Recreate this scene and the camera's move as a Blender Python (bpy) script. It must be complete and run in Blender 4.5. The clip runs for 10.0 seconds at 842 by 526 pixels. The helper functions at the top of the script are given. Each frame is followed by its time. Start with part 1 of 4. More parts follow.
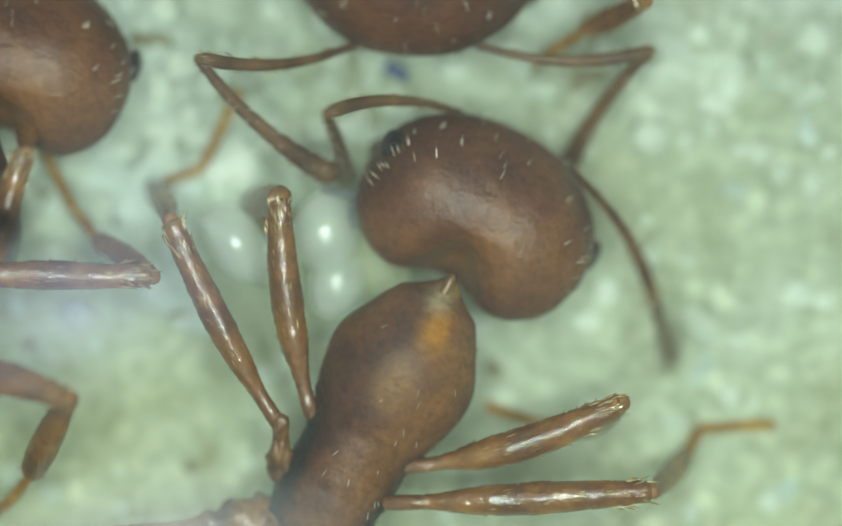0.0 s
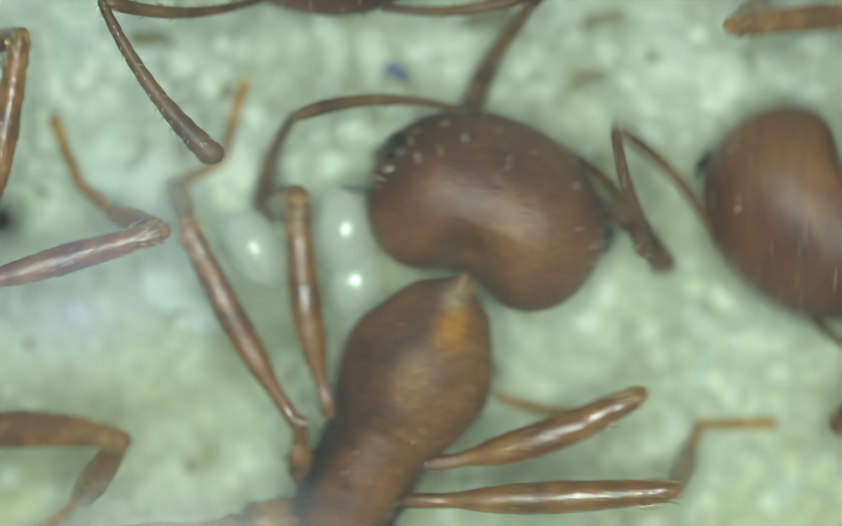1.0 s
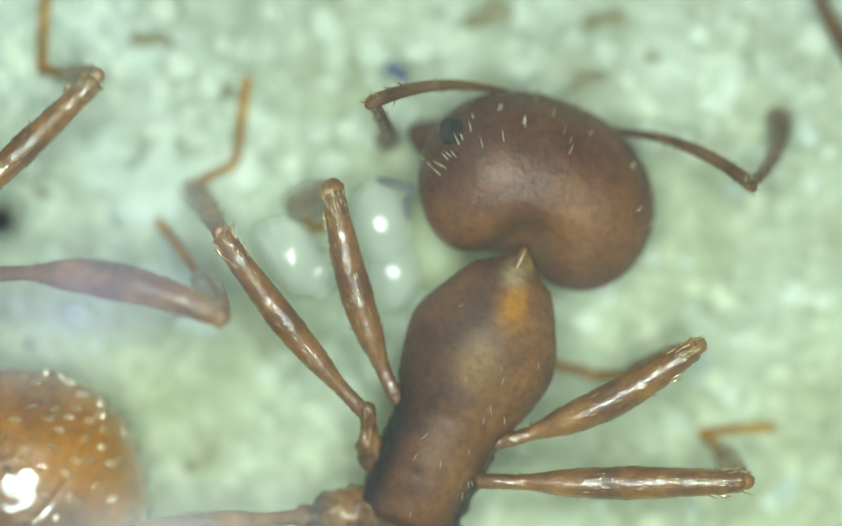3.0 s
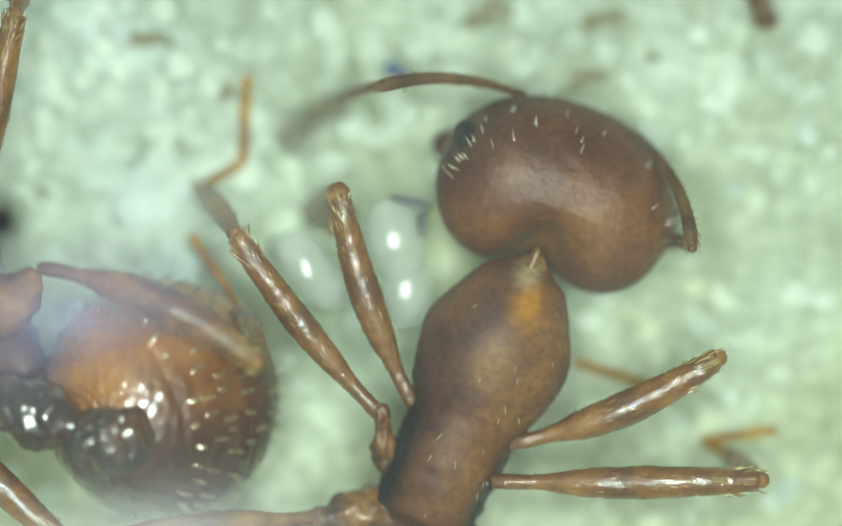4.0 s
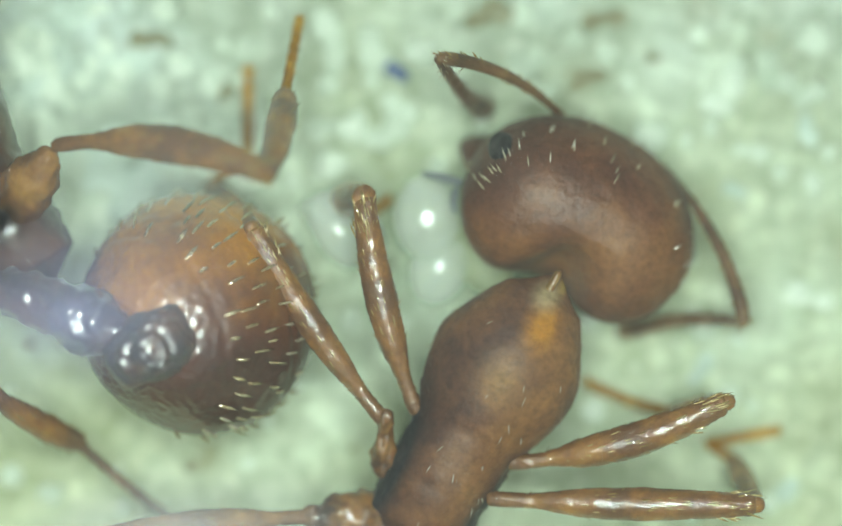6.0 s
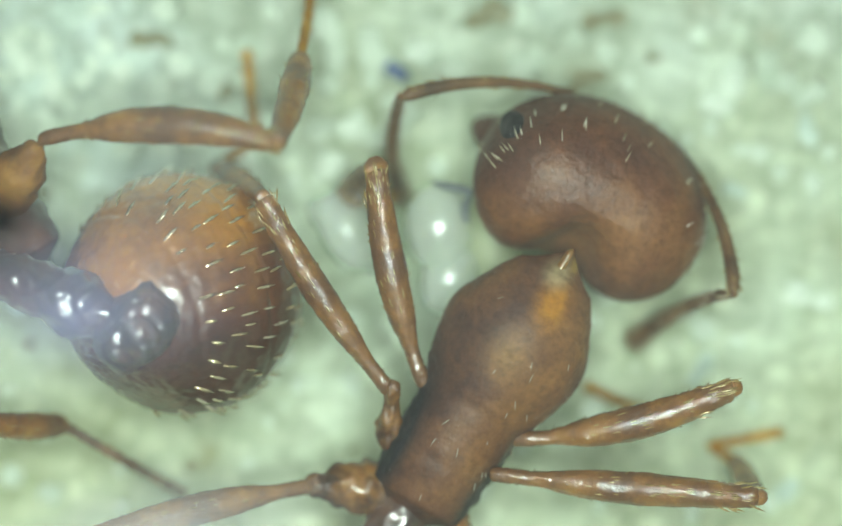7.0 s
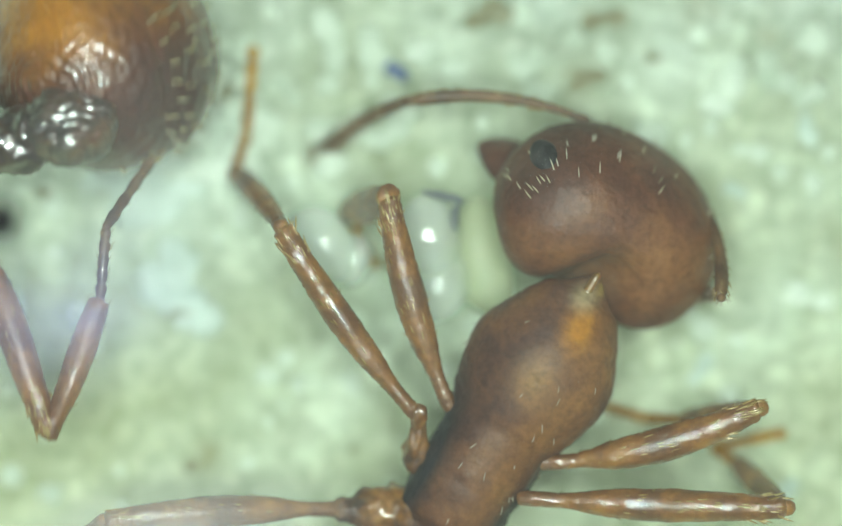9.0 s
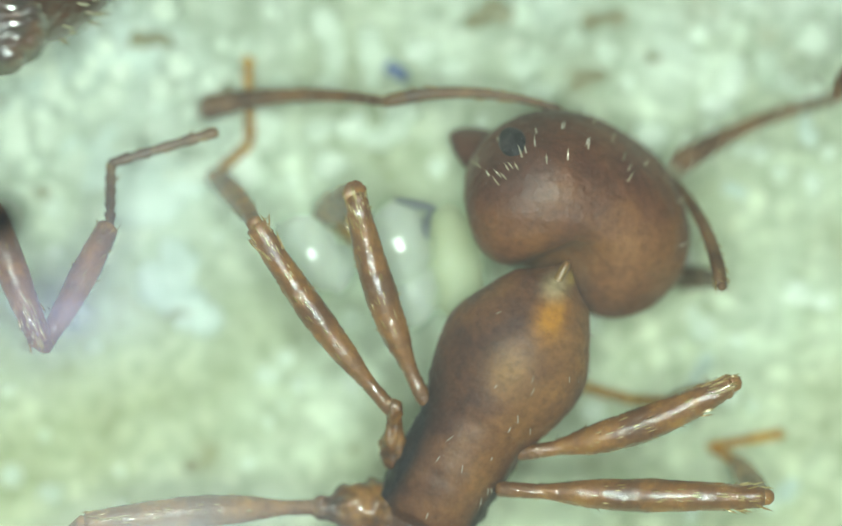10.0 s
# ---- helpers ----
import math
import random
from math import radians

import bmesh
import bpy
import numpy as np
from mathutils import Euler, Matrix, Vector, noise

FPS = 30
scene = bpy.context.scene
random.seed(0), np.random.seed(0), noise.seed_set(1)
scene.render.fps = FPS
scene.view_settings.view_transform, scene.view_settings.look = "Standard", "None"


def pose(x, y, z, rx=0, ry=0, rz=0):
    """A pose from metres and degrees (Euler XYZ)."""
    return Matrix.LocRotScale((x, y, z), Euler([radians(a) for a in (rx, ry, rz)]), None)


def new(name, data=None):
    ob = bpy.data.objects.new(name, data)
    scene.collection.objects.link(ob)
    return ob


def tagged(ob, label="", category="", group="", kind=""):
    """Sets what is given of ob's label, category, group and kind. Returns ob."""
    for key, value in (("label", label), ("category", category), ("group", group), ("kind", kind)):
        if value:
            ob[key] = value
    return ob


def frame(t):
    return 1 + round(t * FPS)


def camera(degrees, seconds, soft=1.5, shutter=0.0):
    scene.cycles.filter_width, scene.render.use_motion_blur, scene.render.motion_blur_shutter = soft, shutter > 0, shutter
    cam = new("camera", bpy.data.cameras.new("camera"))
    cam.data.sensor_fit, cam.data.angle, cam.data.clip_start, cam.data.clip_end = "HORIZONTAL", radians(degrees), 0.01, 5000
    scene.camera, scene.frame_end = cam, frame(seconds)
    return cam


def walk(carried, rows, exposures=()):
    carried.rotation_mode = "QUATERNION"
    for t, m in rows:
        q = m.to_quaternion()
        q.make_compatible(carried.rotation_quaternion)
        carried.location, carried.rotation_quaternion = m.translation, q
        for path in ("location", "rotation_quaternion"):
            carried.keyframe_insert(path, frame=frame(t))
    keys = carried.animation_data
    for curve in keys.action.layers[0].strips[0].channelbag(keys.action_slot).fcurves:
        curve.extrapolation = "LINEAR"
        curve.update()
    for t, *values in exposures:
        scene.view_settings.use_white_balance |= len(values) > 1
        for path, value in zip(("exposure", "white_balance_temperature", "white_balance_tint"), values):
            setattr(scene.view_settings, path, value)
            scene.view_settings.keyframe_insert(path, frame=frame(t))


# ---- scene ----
# Plan grid: one unit is 3.5 micrometres at the height of the ants' backs; the field of view is 1568 x 980 units.
U = 3.5e-6
HEIGHT = 0.040
FOCUS = 280
DEGREES = math.degrees(2 * math.atan(784 * U / (HEIGHT - FOCUS * U)))
cam = camera(DEGREES, 10.0, soft=1.4, shutter=0.9)
walk(cam, [(0.0, pose(0, 0, HEIGHT)), (10.0, pose(0, 0, HEIGHT))],
     [(0.0, -0.10), (1.0, -0.12), (2.0, 0.0), (2.5, 0.16), (4.5, 0.18), (7.5, 0.18), (9.0, 0.20), (10.0, 0.27)])
scene.cycles.transparent_max_bounces = 32
cam.data.dof.use_dof = True
cam.data.dof.focus_distance = HEIGHT - 380 * U
cam.data.dof.aperture_fstop = 88

# ---- light: a dim room and the LED ring round the microscope's lens ----
world = bpy.data.worlds.new("room")
scene.world = world
world.use_nodes = True
world.node_tree.nodes["Background"].inputs[0].default_value = (0.88, 1.0, 0.92, 1)
world.node_tree.nodes["Background"].inputs[1].default_value = 0.09
RING = 59


# ---- materials ----
def material(name):
    m = bpy.data.materials.new(name)
    m.use_nodes = True
    nt = m.node_tree
    return m, nt.nodes, nt.links, nt.nodes["Principled BSDF"]


def ramp(nodes, stops):
    r = nodes.new("ShaderNodeValToRGB")
    while len(r.color_ramp.elements) < len(stops):
        r.color_ramp.elements.new(0.5)
    for e, (p, c) in zip(r.color_ramp.elements, stops):
        e.position, e.color = p, (*c, 1)
    return r


def noise_tex(nodes, links, scale, detail=4.0, rough=0.55, space="Object"):
    tc = nodes.new("ShaderNodeTexCoord")
    n = nodes.new("ShaderNodeTexNoise")
    n.inputs["Scale"].default_value, n.inputs["Detail"].default_value, n.inputs["Roughness"].default_value = scale, detail, rough
    links.new(tc.outputs[space], n.inputs["Vector"])
    return n


def chitin(name, dark, mid, pale, rough=0.34, sub=0.25, scale=2200, coat=0.35, grain=0.25, ior=1.55, collar=False, relief=0.5, metal=0.0, coat_rough=0.12, low=0.55, flank=0.0, wave_scale=7000, depth=5e-6, fine_scale=30000, pitting=0.4):
    m, nodes, links, p = material(name)
    n = noise_tex(nodes, links, scale)
    r = ramp(nodes, [(0.33, tuple(c * low for c in dark)), (0.43, dark), (0.52, mid), (0.66, pale)])
    shade = n.outputs["Fac"]
    if flank:
        # the pigment pales towards one flank
        place, along, add = nodes.new("ShaderNodeTexCoord"), nodes.new("ShaderNodeVectorMath"), nodes.new("ShaderNodeMath")
        along.operation, add.operation = "DOT_PRODUCT", "ADD"
        links.new(place.outputs["Object"], along.inputs[0])
        along.inputs[1].default_value = tuple(flank * k / (228 * U) for k in (0.80, -0.10, 0.20))
        links.new(along.outputs["Value"], add.inputs[0])
        links.new(shade, add.inputs[1])
        shade = add.outputs[0]
    links.new(shade, r.inputs[0])
    tone = r.outputs[0]
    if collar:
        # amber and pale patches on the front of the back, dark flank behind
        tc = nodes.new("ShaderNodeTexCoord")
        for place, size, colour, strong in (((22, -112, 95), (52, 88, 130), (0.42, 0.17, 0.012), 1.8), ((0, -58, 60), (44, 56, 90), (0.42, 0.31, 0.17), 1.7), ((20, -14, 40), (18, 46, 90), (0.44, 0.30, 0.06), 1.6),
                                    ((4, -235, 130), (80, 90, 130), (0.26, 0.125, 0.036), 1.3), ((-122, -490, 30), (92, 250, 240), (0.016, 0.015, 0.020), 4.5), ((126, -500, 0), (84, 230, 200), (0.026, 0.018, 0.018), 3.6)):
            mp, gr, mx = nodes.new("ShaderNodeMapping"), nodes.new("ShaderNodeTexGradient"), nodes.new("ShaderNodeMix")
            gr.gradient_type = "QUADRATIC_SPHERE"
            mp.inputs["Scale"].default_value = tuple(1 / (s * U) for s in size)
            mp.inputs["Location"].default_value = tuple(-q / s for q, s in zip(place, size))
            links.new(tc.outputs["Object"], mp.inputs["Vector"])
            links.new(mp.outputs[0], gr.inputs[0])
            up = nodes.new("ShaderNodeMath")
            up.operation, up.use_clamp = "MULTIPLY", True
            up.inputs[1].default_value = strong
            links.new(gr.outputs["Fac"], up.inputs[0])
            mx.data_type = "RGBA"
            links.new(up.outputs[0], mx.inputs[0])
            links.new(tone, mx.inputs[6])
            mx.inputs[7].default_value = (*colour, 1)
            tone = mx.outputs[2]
    # fine pits and scratches in the pigment
    pit = noise_tex(nodes, links, 17000, 5.0, 0.7)
    speck_ramp = ramp(nodes, [(0.36, (0.66, 0.64, 0.62)), (0.50, (1.0, 1.0, 1.0)), (0.66, (1.3, 1.32, 1.34))])
    links.new(pit.outputs["Fac"], speck_ramp.inputs[0])
    pitted = nodes.new("ShaderNodeMix")
    pitted.data_type, pitted.blend_type = "RGBA", "MULTIPLY"
    pitted.inputs[0].default_value = pitting
    links.new(tone, pitted.inputs[6])
    links.new(speck_ramp.outputs[0], pitted.inputs[7])
    links.new(pitted.outputs[2], p.inputs["Base Color"])
    p.inputs["IOR"].default_value, p.inputs["Coat IOR"].default_value = ior, ior
    fine = noise_tex(nodes, links, fine_scale, 3.0)
    lie = nodes.new("ShaderNodeMapping")
    lie.inputs["Scale"].default_value = (1.0, 0.75, 1.0)
    links.new(fine.inputs["Vector"].links[0].from_socket, lie.inputs["Vector"])
    links.new(lie.outputs[0], fine.inputs["Vector"])
    wave = noise_tex(nodes, links, wave_scale, 2.0)
    rr = nodes.new("ShaderNodeMapRange")
    rr.inputs[3].default_value, rr.inputs[4].default_value = rough - 0.08, rough + 0.14
    links.new(fine.outputs["Fac"], rr.inputs[0])
    links.new(rr.outputs[0], p.inputs["Roughness"])
    b = nodes.new("ShaderNodeBump")
    b.inputs["Strength"].default_value, b.inputs["Distance"].default_value = grain, depth
    links.new(fine.outputs["Fac"], b.inputs["Height"])
    b2 = nodes.new("ShaderNodeBump")
    b2.inputs["Strength"].default_value, b2.inputs["Distance"].default_value = relief, 2.2e-5
    links.new(wave.outputs["Fac"], b2.inputs["Height"])
    links.new(b.outputs[0], b2.inputs["Normal"])
    links.new(b2.outputs[0], p.inputs["Normal"])
    links.new(b2.outputs[0], p.inputs["Coat Normal"])
    p.inputs["Metallic"].default_value = metal
    p.inputs["Subsurface Weight"].default_value = sub
    p.inputs["Subsurface Radius"].default_value = (1.0, 0.4, 0.15)
    p.inputs["Subsurface Scale"].default_value = 1.2e-4
    p.inputs["Coat Weight"].default_value = coat
    p.inputs["Coat Roughness"].default_value = coat_rough
    return m


M_HEAD = chitin("head_chitin", (0.098, 0.034, 0.019), (0.155, 0.058, 0.026), (0.250, 0.105, 0.036), rough=0.48, sub=0.06, coat=0.0, scale=900, grain=0.8, low=0.7, relief=0.7, ior=1.6, depth=6e-6, fine_scale=36000, pitting=0.65)
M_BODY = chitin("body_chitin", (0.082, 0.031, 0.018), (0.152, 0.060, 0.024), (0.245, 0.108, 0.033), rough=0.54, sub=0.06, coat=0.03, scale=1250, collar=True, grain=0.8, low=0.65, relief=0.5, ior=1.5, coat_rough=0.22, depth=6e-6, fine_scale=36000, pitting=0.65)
M_WAIST = chitin("waist_chitin", (0.030, 0.011, 0.009), (0.065, 0.021, 0.011), (0.17, 0.056, 0.013), rough=0.35, coat=1.0, scale=3500, ior=2.3, grain=1.0, relief=0.3, coat_rough=0.06, depth=2.5e-6, fine_scale=34000)
M_LEG = chitin("leg_chitin", (0.150, 0.054, 0.009), (0.240, 0.093, 0.012), (0.38, 0.170, 0.024), rough=0.6, sub=0.1, coat=0.9, scale=2600, grain=1.0, ior=1.72, relief=0.4, coat_rough=0.05, low=0.75, depth=7.5e-6, fine_scale=32000)
M_COXA = chitin("coxa_chitin", (0.085, 0.032, 0.012), (0.18, 0.075, 0.018), (0.30, 0.135, 0.03), rough=0.45, coat=1.0, scale=4500, grain=1.0, relief=0.3, ior=1.7, coat_rough=0.06, depth=2.5e-6)
M_FOOT = chitin("foot_chitin", (0.32, 0.15, 0.012), (0.48, 0.25, 0.022), (0.58, 0.34, 0.045), rough=0.5, sub=0.3, coat=0.1, ior=1.4)
M_FOOT_DARK = chitin("dark_foot_chitin", (0.10, 0.055, 0.028), (0.15, 0.085, 0.04), (0.22, 0.13, 0.06), rough=0.4, sub=0.2)
M_ANT = chitin("antenna_chitin", (0.095, 0.052, 0.026), (0.15, 0.082, 0.038), (0.22, 0.125, 0.055), rough=0.5, coat=0.15, coat_rough=0.3, ior=1.5)
M_EYE = chitin("eye_facets", (0.016, 0.014, 0.016), (0.026, 0.023, 0.026), (0.045, 0.038, 0.038), rough=0.55, sub=0.0, coat=0.0, ior=1.5, scale=9000)
M_NECK = chitin("neck_membrane", (0.14, 0.06, 0.015), (0.20, 0.10, 0.025), (0.28, 0.16, 0.05), rough=0.35, sub=0.4)
M_HAIR = chitin("golden_bristle", (0.82, 0.70, 0.46), (0.93, 0.86, 0.68), (1.0, 0.96, 0.86), rough=0.2, sub=0.0, coat=1.0, grain=0.0, relief=0.0, ior=2.5, metal=0.2, pitting=0.0)
M_GASTER_HAIR = chitin("amber_bristle", (0.75, 0.55, 0.26), (0.90, 0.74, 0.46), (1.0, 0.90, 0.70), rough=0.2, sub=0.0, coat=1.0, grain=0.0, relief=0.0, ior=2.5, metal=0.58, pitting=0.0)
M_BRISTLE = chitin("amber_bristle", (0.45, 0.28, 0.08), (0.62, 0.44, 0.17), (0.80, 0.64, 0.34), rough=0.2, sub=0.0, coat=1.0, grain=0.0, relief=0.0, ior=2.2, metal=0.3, pitting=0.0)
M_DARK = chitin("dark_chitin", (0.028, 0.012, 0.011), (0.055, 0.020, 0.014), (0.11, 0.038, 0.018), rough=0.35, coat=1.0, scale=1800, ior=2.1, grain=1.0, relief=0.4, coat_rough=0.06, depth=3e-6, fine_scale=30000)
M_AMBER = chitin("amber_gaster", (0.100, 0.025, 0.008), (0.165, 0.050, 0.005), (0.47, 0.178, 0.003), rough=0.45, sub=0.08, scale=800, coat=1.0, grain=1.0, ior=1.75, relief=0.25, coat_rough=0.06, flank=0.27, low=0.6, depth=2.2e-6, fine_scale=30000)


def brood_mat(name, col, body, wet=1.0):
    """Milky skin with a wet gloss; the rest of the light passes through."""
    m, nodes, links, p = material(name)
    n = noise_tex(nodes, links, 4000)
    r = ramp(nodes, [(0.3, tuple(c * 0.9 for c in col)), (0.7, col)])
    links.new(n.outputs["Fac"], r.inputs[0])
    links.new(r.outputs[0], p.inputs["Base Color"])
    p.inputs["Roughness"].default_value = 0.1 if wet > 0.5 else 0.5
    p.inputs["IOR"].default_value = 1.7
    p.inputs["Subsurface Weight"].default_value = 0.2
    p.inputs["Subsurface Radius"].default_value = (1, 1, 0.8)
    p.inputs["Subsurface Scale"].default_value = 1.0e-4
    p.inputs["Coat Weight"].default_value, p.inputs["Coat Roughness"].default_value, p.inputs["Coat IOR"].default_value = wet, 0.03, 1.85
    clear, mix = nodes.new("ShaderNodeBsdfTransparent"), nodes.new("ShaderNodeMixShader")
    clear.inputs[0].default_value = (0.95, 1.0, 0.96, 1)
    mix.inputs[0].default_value = body
    links.new(clear.outputs[0], mix.inputs[1])
    links.new(p.outputs[0], mix.inputs[2])
    links.new(mix.outputs[0], nodes["Material Output"].inputs[0])
    return m


M_EGG = brood_mat("egg_skin", (0.98, 1.0, 0.95), 0.36)
M_LARVA = brood_mat("larva_skin", (0.82, 0.84, 0.58), 0.34, 0.15)


def plaster():
    """Damp porous plaster: pale rounded granules in a greyer green ground, with olive stains."""
    m, nodes, links, p = material("green_plaster")

    def over(kind, a, b, fac=1.0):
        mx = nodes.new("ShaderNodeMix")
        mx.data_type, mx.blend_type = "RGBA", kind
        if isinstance(fac, float):
            mx.inputs[0].default_value = fac
        else:
            links.new(fac, mx.inputs[0])
        links.new(a, mx.inputs[6])
        if isinstance(b, tuple):
            mx.inputs[7].default_value = (*b, 1)
        else:
            links.new(b, mx.inputs[7])
        return mx.outputs[2]

    def soft(value, low, high, top=1.0):
        mr = nodes.new("ShaderNodeMapRange")
        mr.interpolation_type = "SMOOTHSTEP"
        mr.inputs[1].default_value, mr.inputs[2].default_value, mr.inputs[4].default_value = low, high, top
        links.new(value, mr.inputs[0])
        return mr.outputs[0]

    def times(a, b):
        mu = nodes.new("ShaderNodeMath")
        mu.operation = "MULTIPLY"
        links.new(a, mu.inputs[0])
        links.new(b, mu.inputs[1])
        return mu.outputs[0]

    big = noise_tex(nodes, links, 1150, 6.0, 0.72)
    r = ramp(nodes, [(0.28, (0.28, 0.31, 0.20)), (0.42, (0.43, 0.50, 0.37)), (0.56, (0.51, 0.60, 0.47)), (0.72, (0.66, 0.76, 0.63))])
    links.new(big.outputs["Fac"], r.inputs[0])
    tone = r.outputs[0]
    # granules of two sizes, their edges bent by a fine noise
    warp = noise_tex(nodes, links, 5000, 3.0)
    height = None
    for scale, low, high, patch, strong in ((4200, 0.50, 0.12, 700, 0.8), (8200, 0.46, 0.16, 1100, 0.7), (15000, 0.44, 0.2, 1600, 0.45)):
        tc, vo, sh = nodes.new("ShaderNodeTexCoord"), nodes.new("ShaderNodeTexVoronoi"), nodes.new("ShaderNodeMix")
        sh.data_type = "VECTOR"
        sh.inputs[0].default_value = 6e-5
        links.new(tc.outputs["Object"], sh.inputs[4])
        links.new(warp.outputs["Color"], sh.inputs[5])
        links.new(sh.outputs[1], vo.inputs["Vector"])
        vo.inputs["Scale"].default_value = scale
        where = noise_tex(nodes, links, patch, 2.0)
        mask = times(soft(vo.outputs["Distance"], low, high), soft(where.outputs["Fac"], 0.42, 0.62, strong))
        tone = over("MIX", tone, (0.80, 0.90, 0.74), mask)
        height = height or vo.outputs["Distance"]
    cell = noise_tex(nodes, links, 7500, 3.0)
    r3 = ramp(nodes, [(0.36, (0.84, 0.85, 0.79)), (0.50, (1.0, 1.0, 1.0)), (0.64, (1.12, 1.12, 1.12))])
    links.new(cell.outputs["Fac"], r3.inputs[0])
    tone = over("MULTIPLY", tone, r3.outputs[0])
    tint = noise_tex(nodes, links, 330, 2.0)
    r2 = ramp(nodes, [(0.36, (0.88, 0.85, 0.66)), (0.62, (1.0, 1.0, 1.0))])
    links.new(tint.outputs["Fac"], r2.inputs[0])
    tone = over("MULTIPLY", tone, r2.outputs[0], 0.8)
    stain = noise_tex(nodes, links, 1900, 3.0)
    tone = over("MIX", tone, (0.27, 0.25, 0.12), soft(stain.outputs["Fac"], 0.63, 0.76, 0.6))
    # the plaster tint turns more yellow towards one end and bluer towards the other
    tcy, sepy, spread = nodes.new("ShaderNodeTexCoord"), nodes.new("ShaderNodeSeparateXYZ"), nodes.new("ShaderNodeMapRange")
    links.new(tcy.outputs["Object"], sepy.inputs[0])
    links.new(sepy.outputs[1], spread.inputs[0])
    spread.inputs[1].default_value, spread.inputs[2].default_value = -520 * U, 480 * U
    r4 = ramp(nodes, [(0.0, (1.02, 0.99, 0.90)), (0.5, (1.0, 1.0, 1.0)), (1.0, (1.0, 1.0, 1.15))])
    links.new(spread.outputs[0], r4.inputs[0])
    tone = over("MULTIPLY", tone, r4.outputs[0])
    links.new(tone, p.inputs["Base Color"])
    p.inputs["Roughness"].default_value = 0.6
    fine = noise_tex(nodes, links, 9000, 3.0)
    b = nodes.new("ShaderNodeBump")
    b.inputs["Strength"].default_value, b.inputs["Distance"].default_value = 0.5, 2e-5
    links.new(fine.outputs["Fac"], b.inputs["Height"])
    b2 = nodes.new("ShaderNodeBump")
    b2.invert = True
    b2.inputs["Strength"].default_value, b2.inputs["Distance"].default_value = 0.5, 3e-5
    links.new(height, b2.inputs["Height"])
    links.new(b.outputs[0], b2.inputs["Normal"])
    links.new(b2.outputs[0], p.inputs["Normal"])
    return m


M_PLASTER = plaster()


def plain(name, a, b, rough=0.6, scale=3000, emit=0.0):
    m, nodes, links, p = material(name)
    n = noise_tex(nodes, links, scale)
    r = ramp(nodes, [(0.35, a), (0.65, b)])
    links.new(n.outputs["Fac"], r.inputs[0])
    links.new(r.outputs[0], p.inputs["Base Color"])
    p.inputs["Roughness"].default_value = rough
    if emit:
        p.inputs["Emission Color"].default_value = (*b, 1)
        p.inputs["Emission Strength"].default_value = emit
    return m


M_GRAIN = plain("pale_grain", (0.52, 0.61, 0.48), (0.84, 0.93, 0.80), 0.6, 1200)
M_GRIT = plain("brown_grit", (0.20, 0.19, 0.10), (0.36, 0.36, 0.24), 0.7, 9000)
M_BLUE = plain("blue_fibre", (0.05, 0.09, 0.22), (0.10, 0.15, 0.32), 0.5)
M_FLUFF = plain("white_fluff", (0.52, 0.63, 0.54), (0.70, 0.81, 0.72), 0.8)
M_FIBRE = plain("dark_fibre", (0.10, 0.115, 0.125), (0.18, 0.20, 0.21), 0.5)
M_BLACK = plain("black_speck", (0.002, 0.002, 0.003), (0.006, 0.006, 0.008), 0.7)
M_LED = plain("led_ring_glow", (0.855, 1.0, 0.915), (0.855, 1.0, 0.915), 0.5, 100, RING)
M_WALL = plain("acrylic_wall", (0.55, 0.6, 0.52), (0.62, 0.68, 0.6), 0.4, 300)


def glass_mat():
    """Thin cover glass, fogged by the damp nest: light passes straight on, a little is scattered back."""
    m, nodes, links, p = material("cover_glass")
    nodes.remove(p)
    clear, shine, mix = nodes.new("ShaderNodeBsdfTransparent"), nodes.new("ShaderNodeBsdfGlossy"), nodes.new("ShaderNodeMixShader")
    clear.inputs[0].default_value = (0.99, 1.0, 0.99, 1)
    shine.inputs["Roughness"].default_value = 0.5
    mix.inputs[0].default_value = 0.002
    links.new(clear.outputs[0], mix.inputs[1])
    links.new(shine.outputs[0], mix.inputs[2])
    links.new(mix.outputs[0], nodes["Material Output"].inputs[0])
    return m


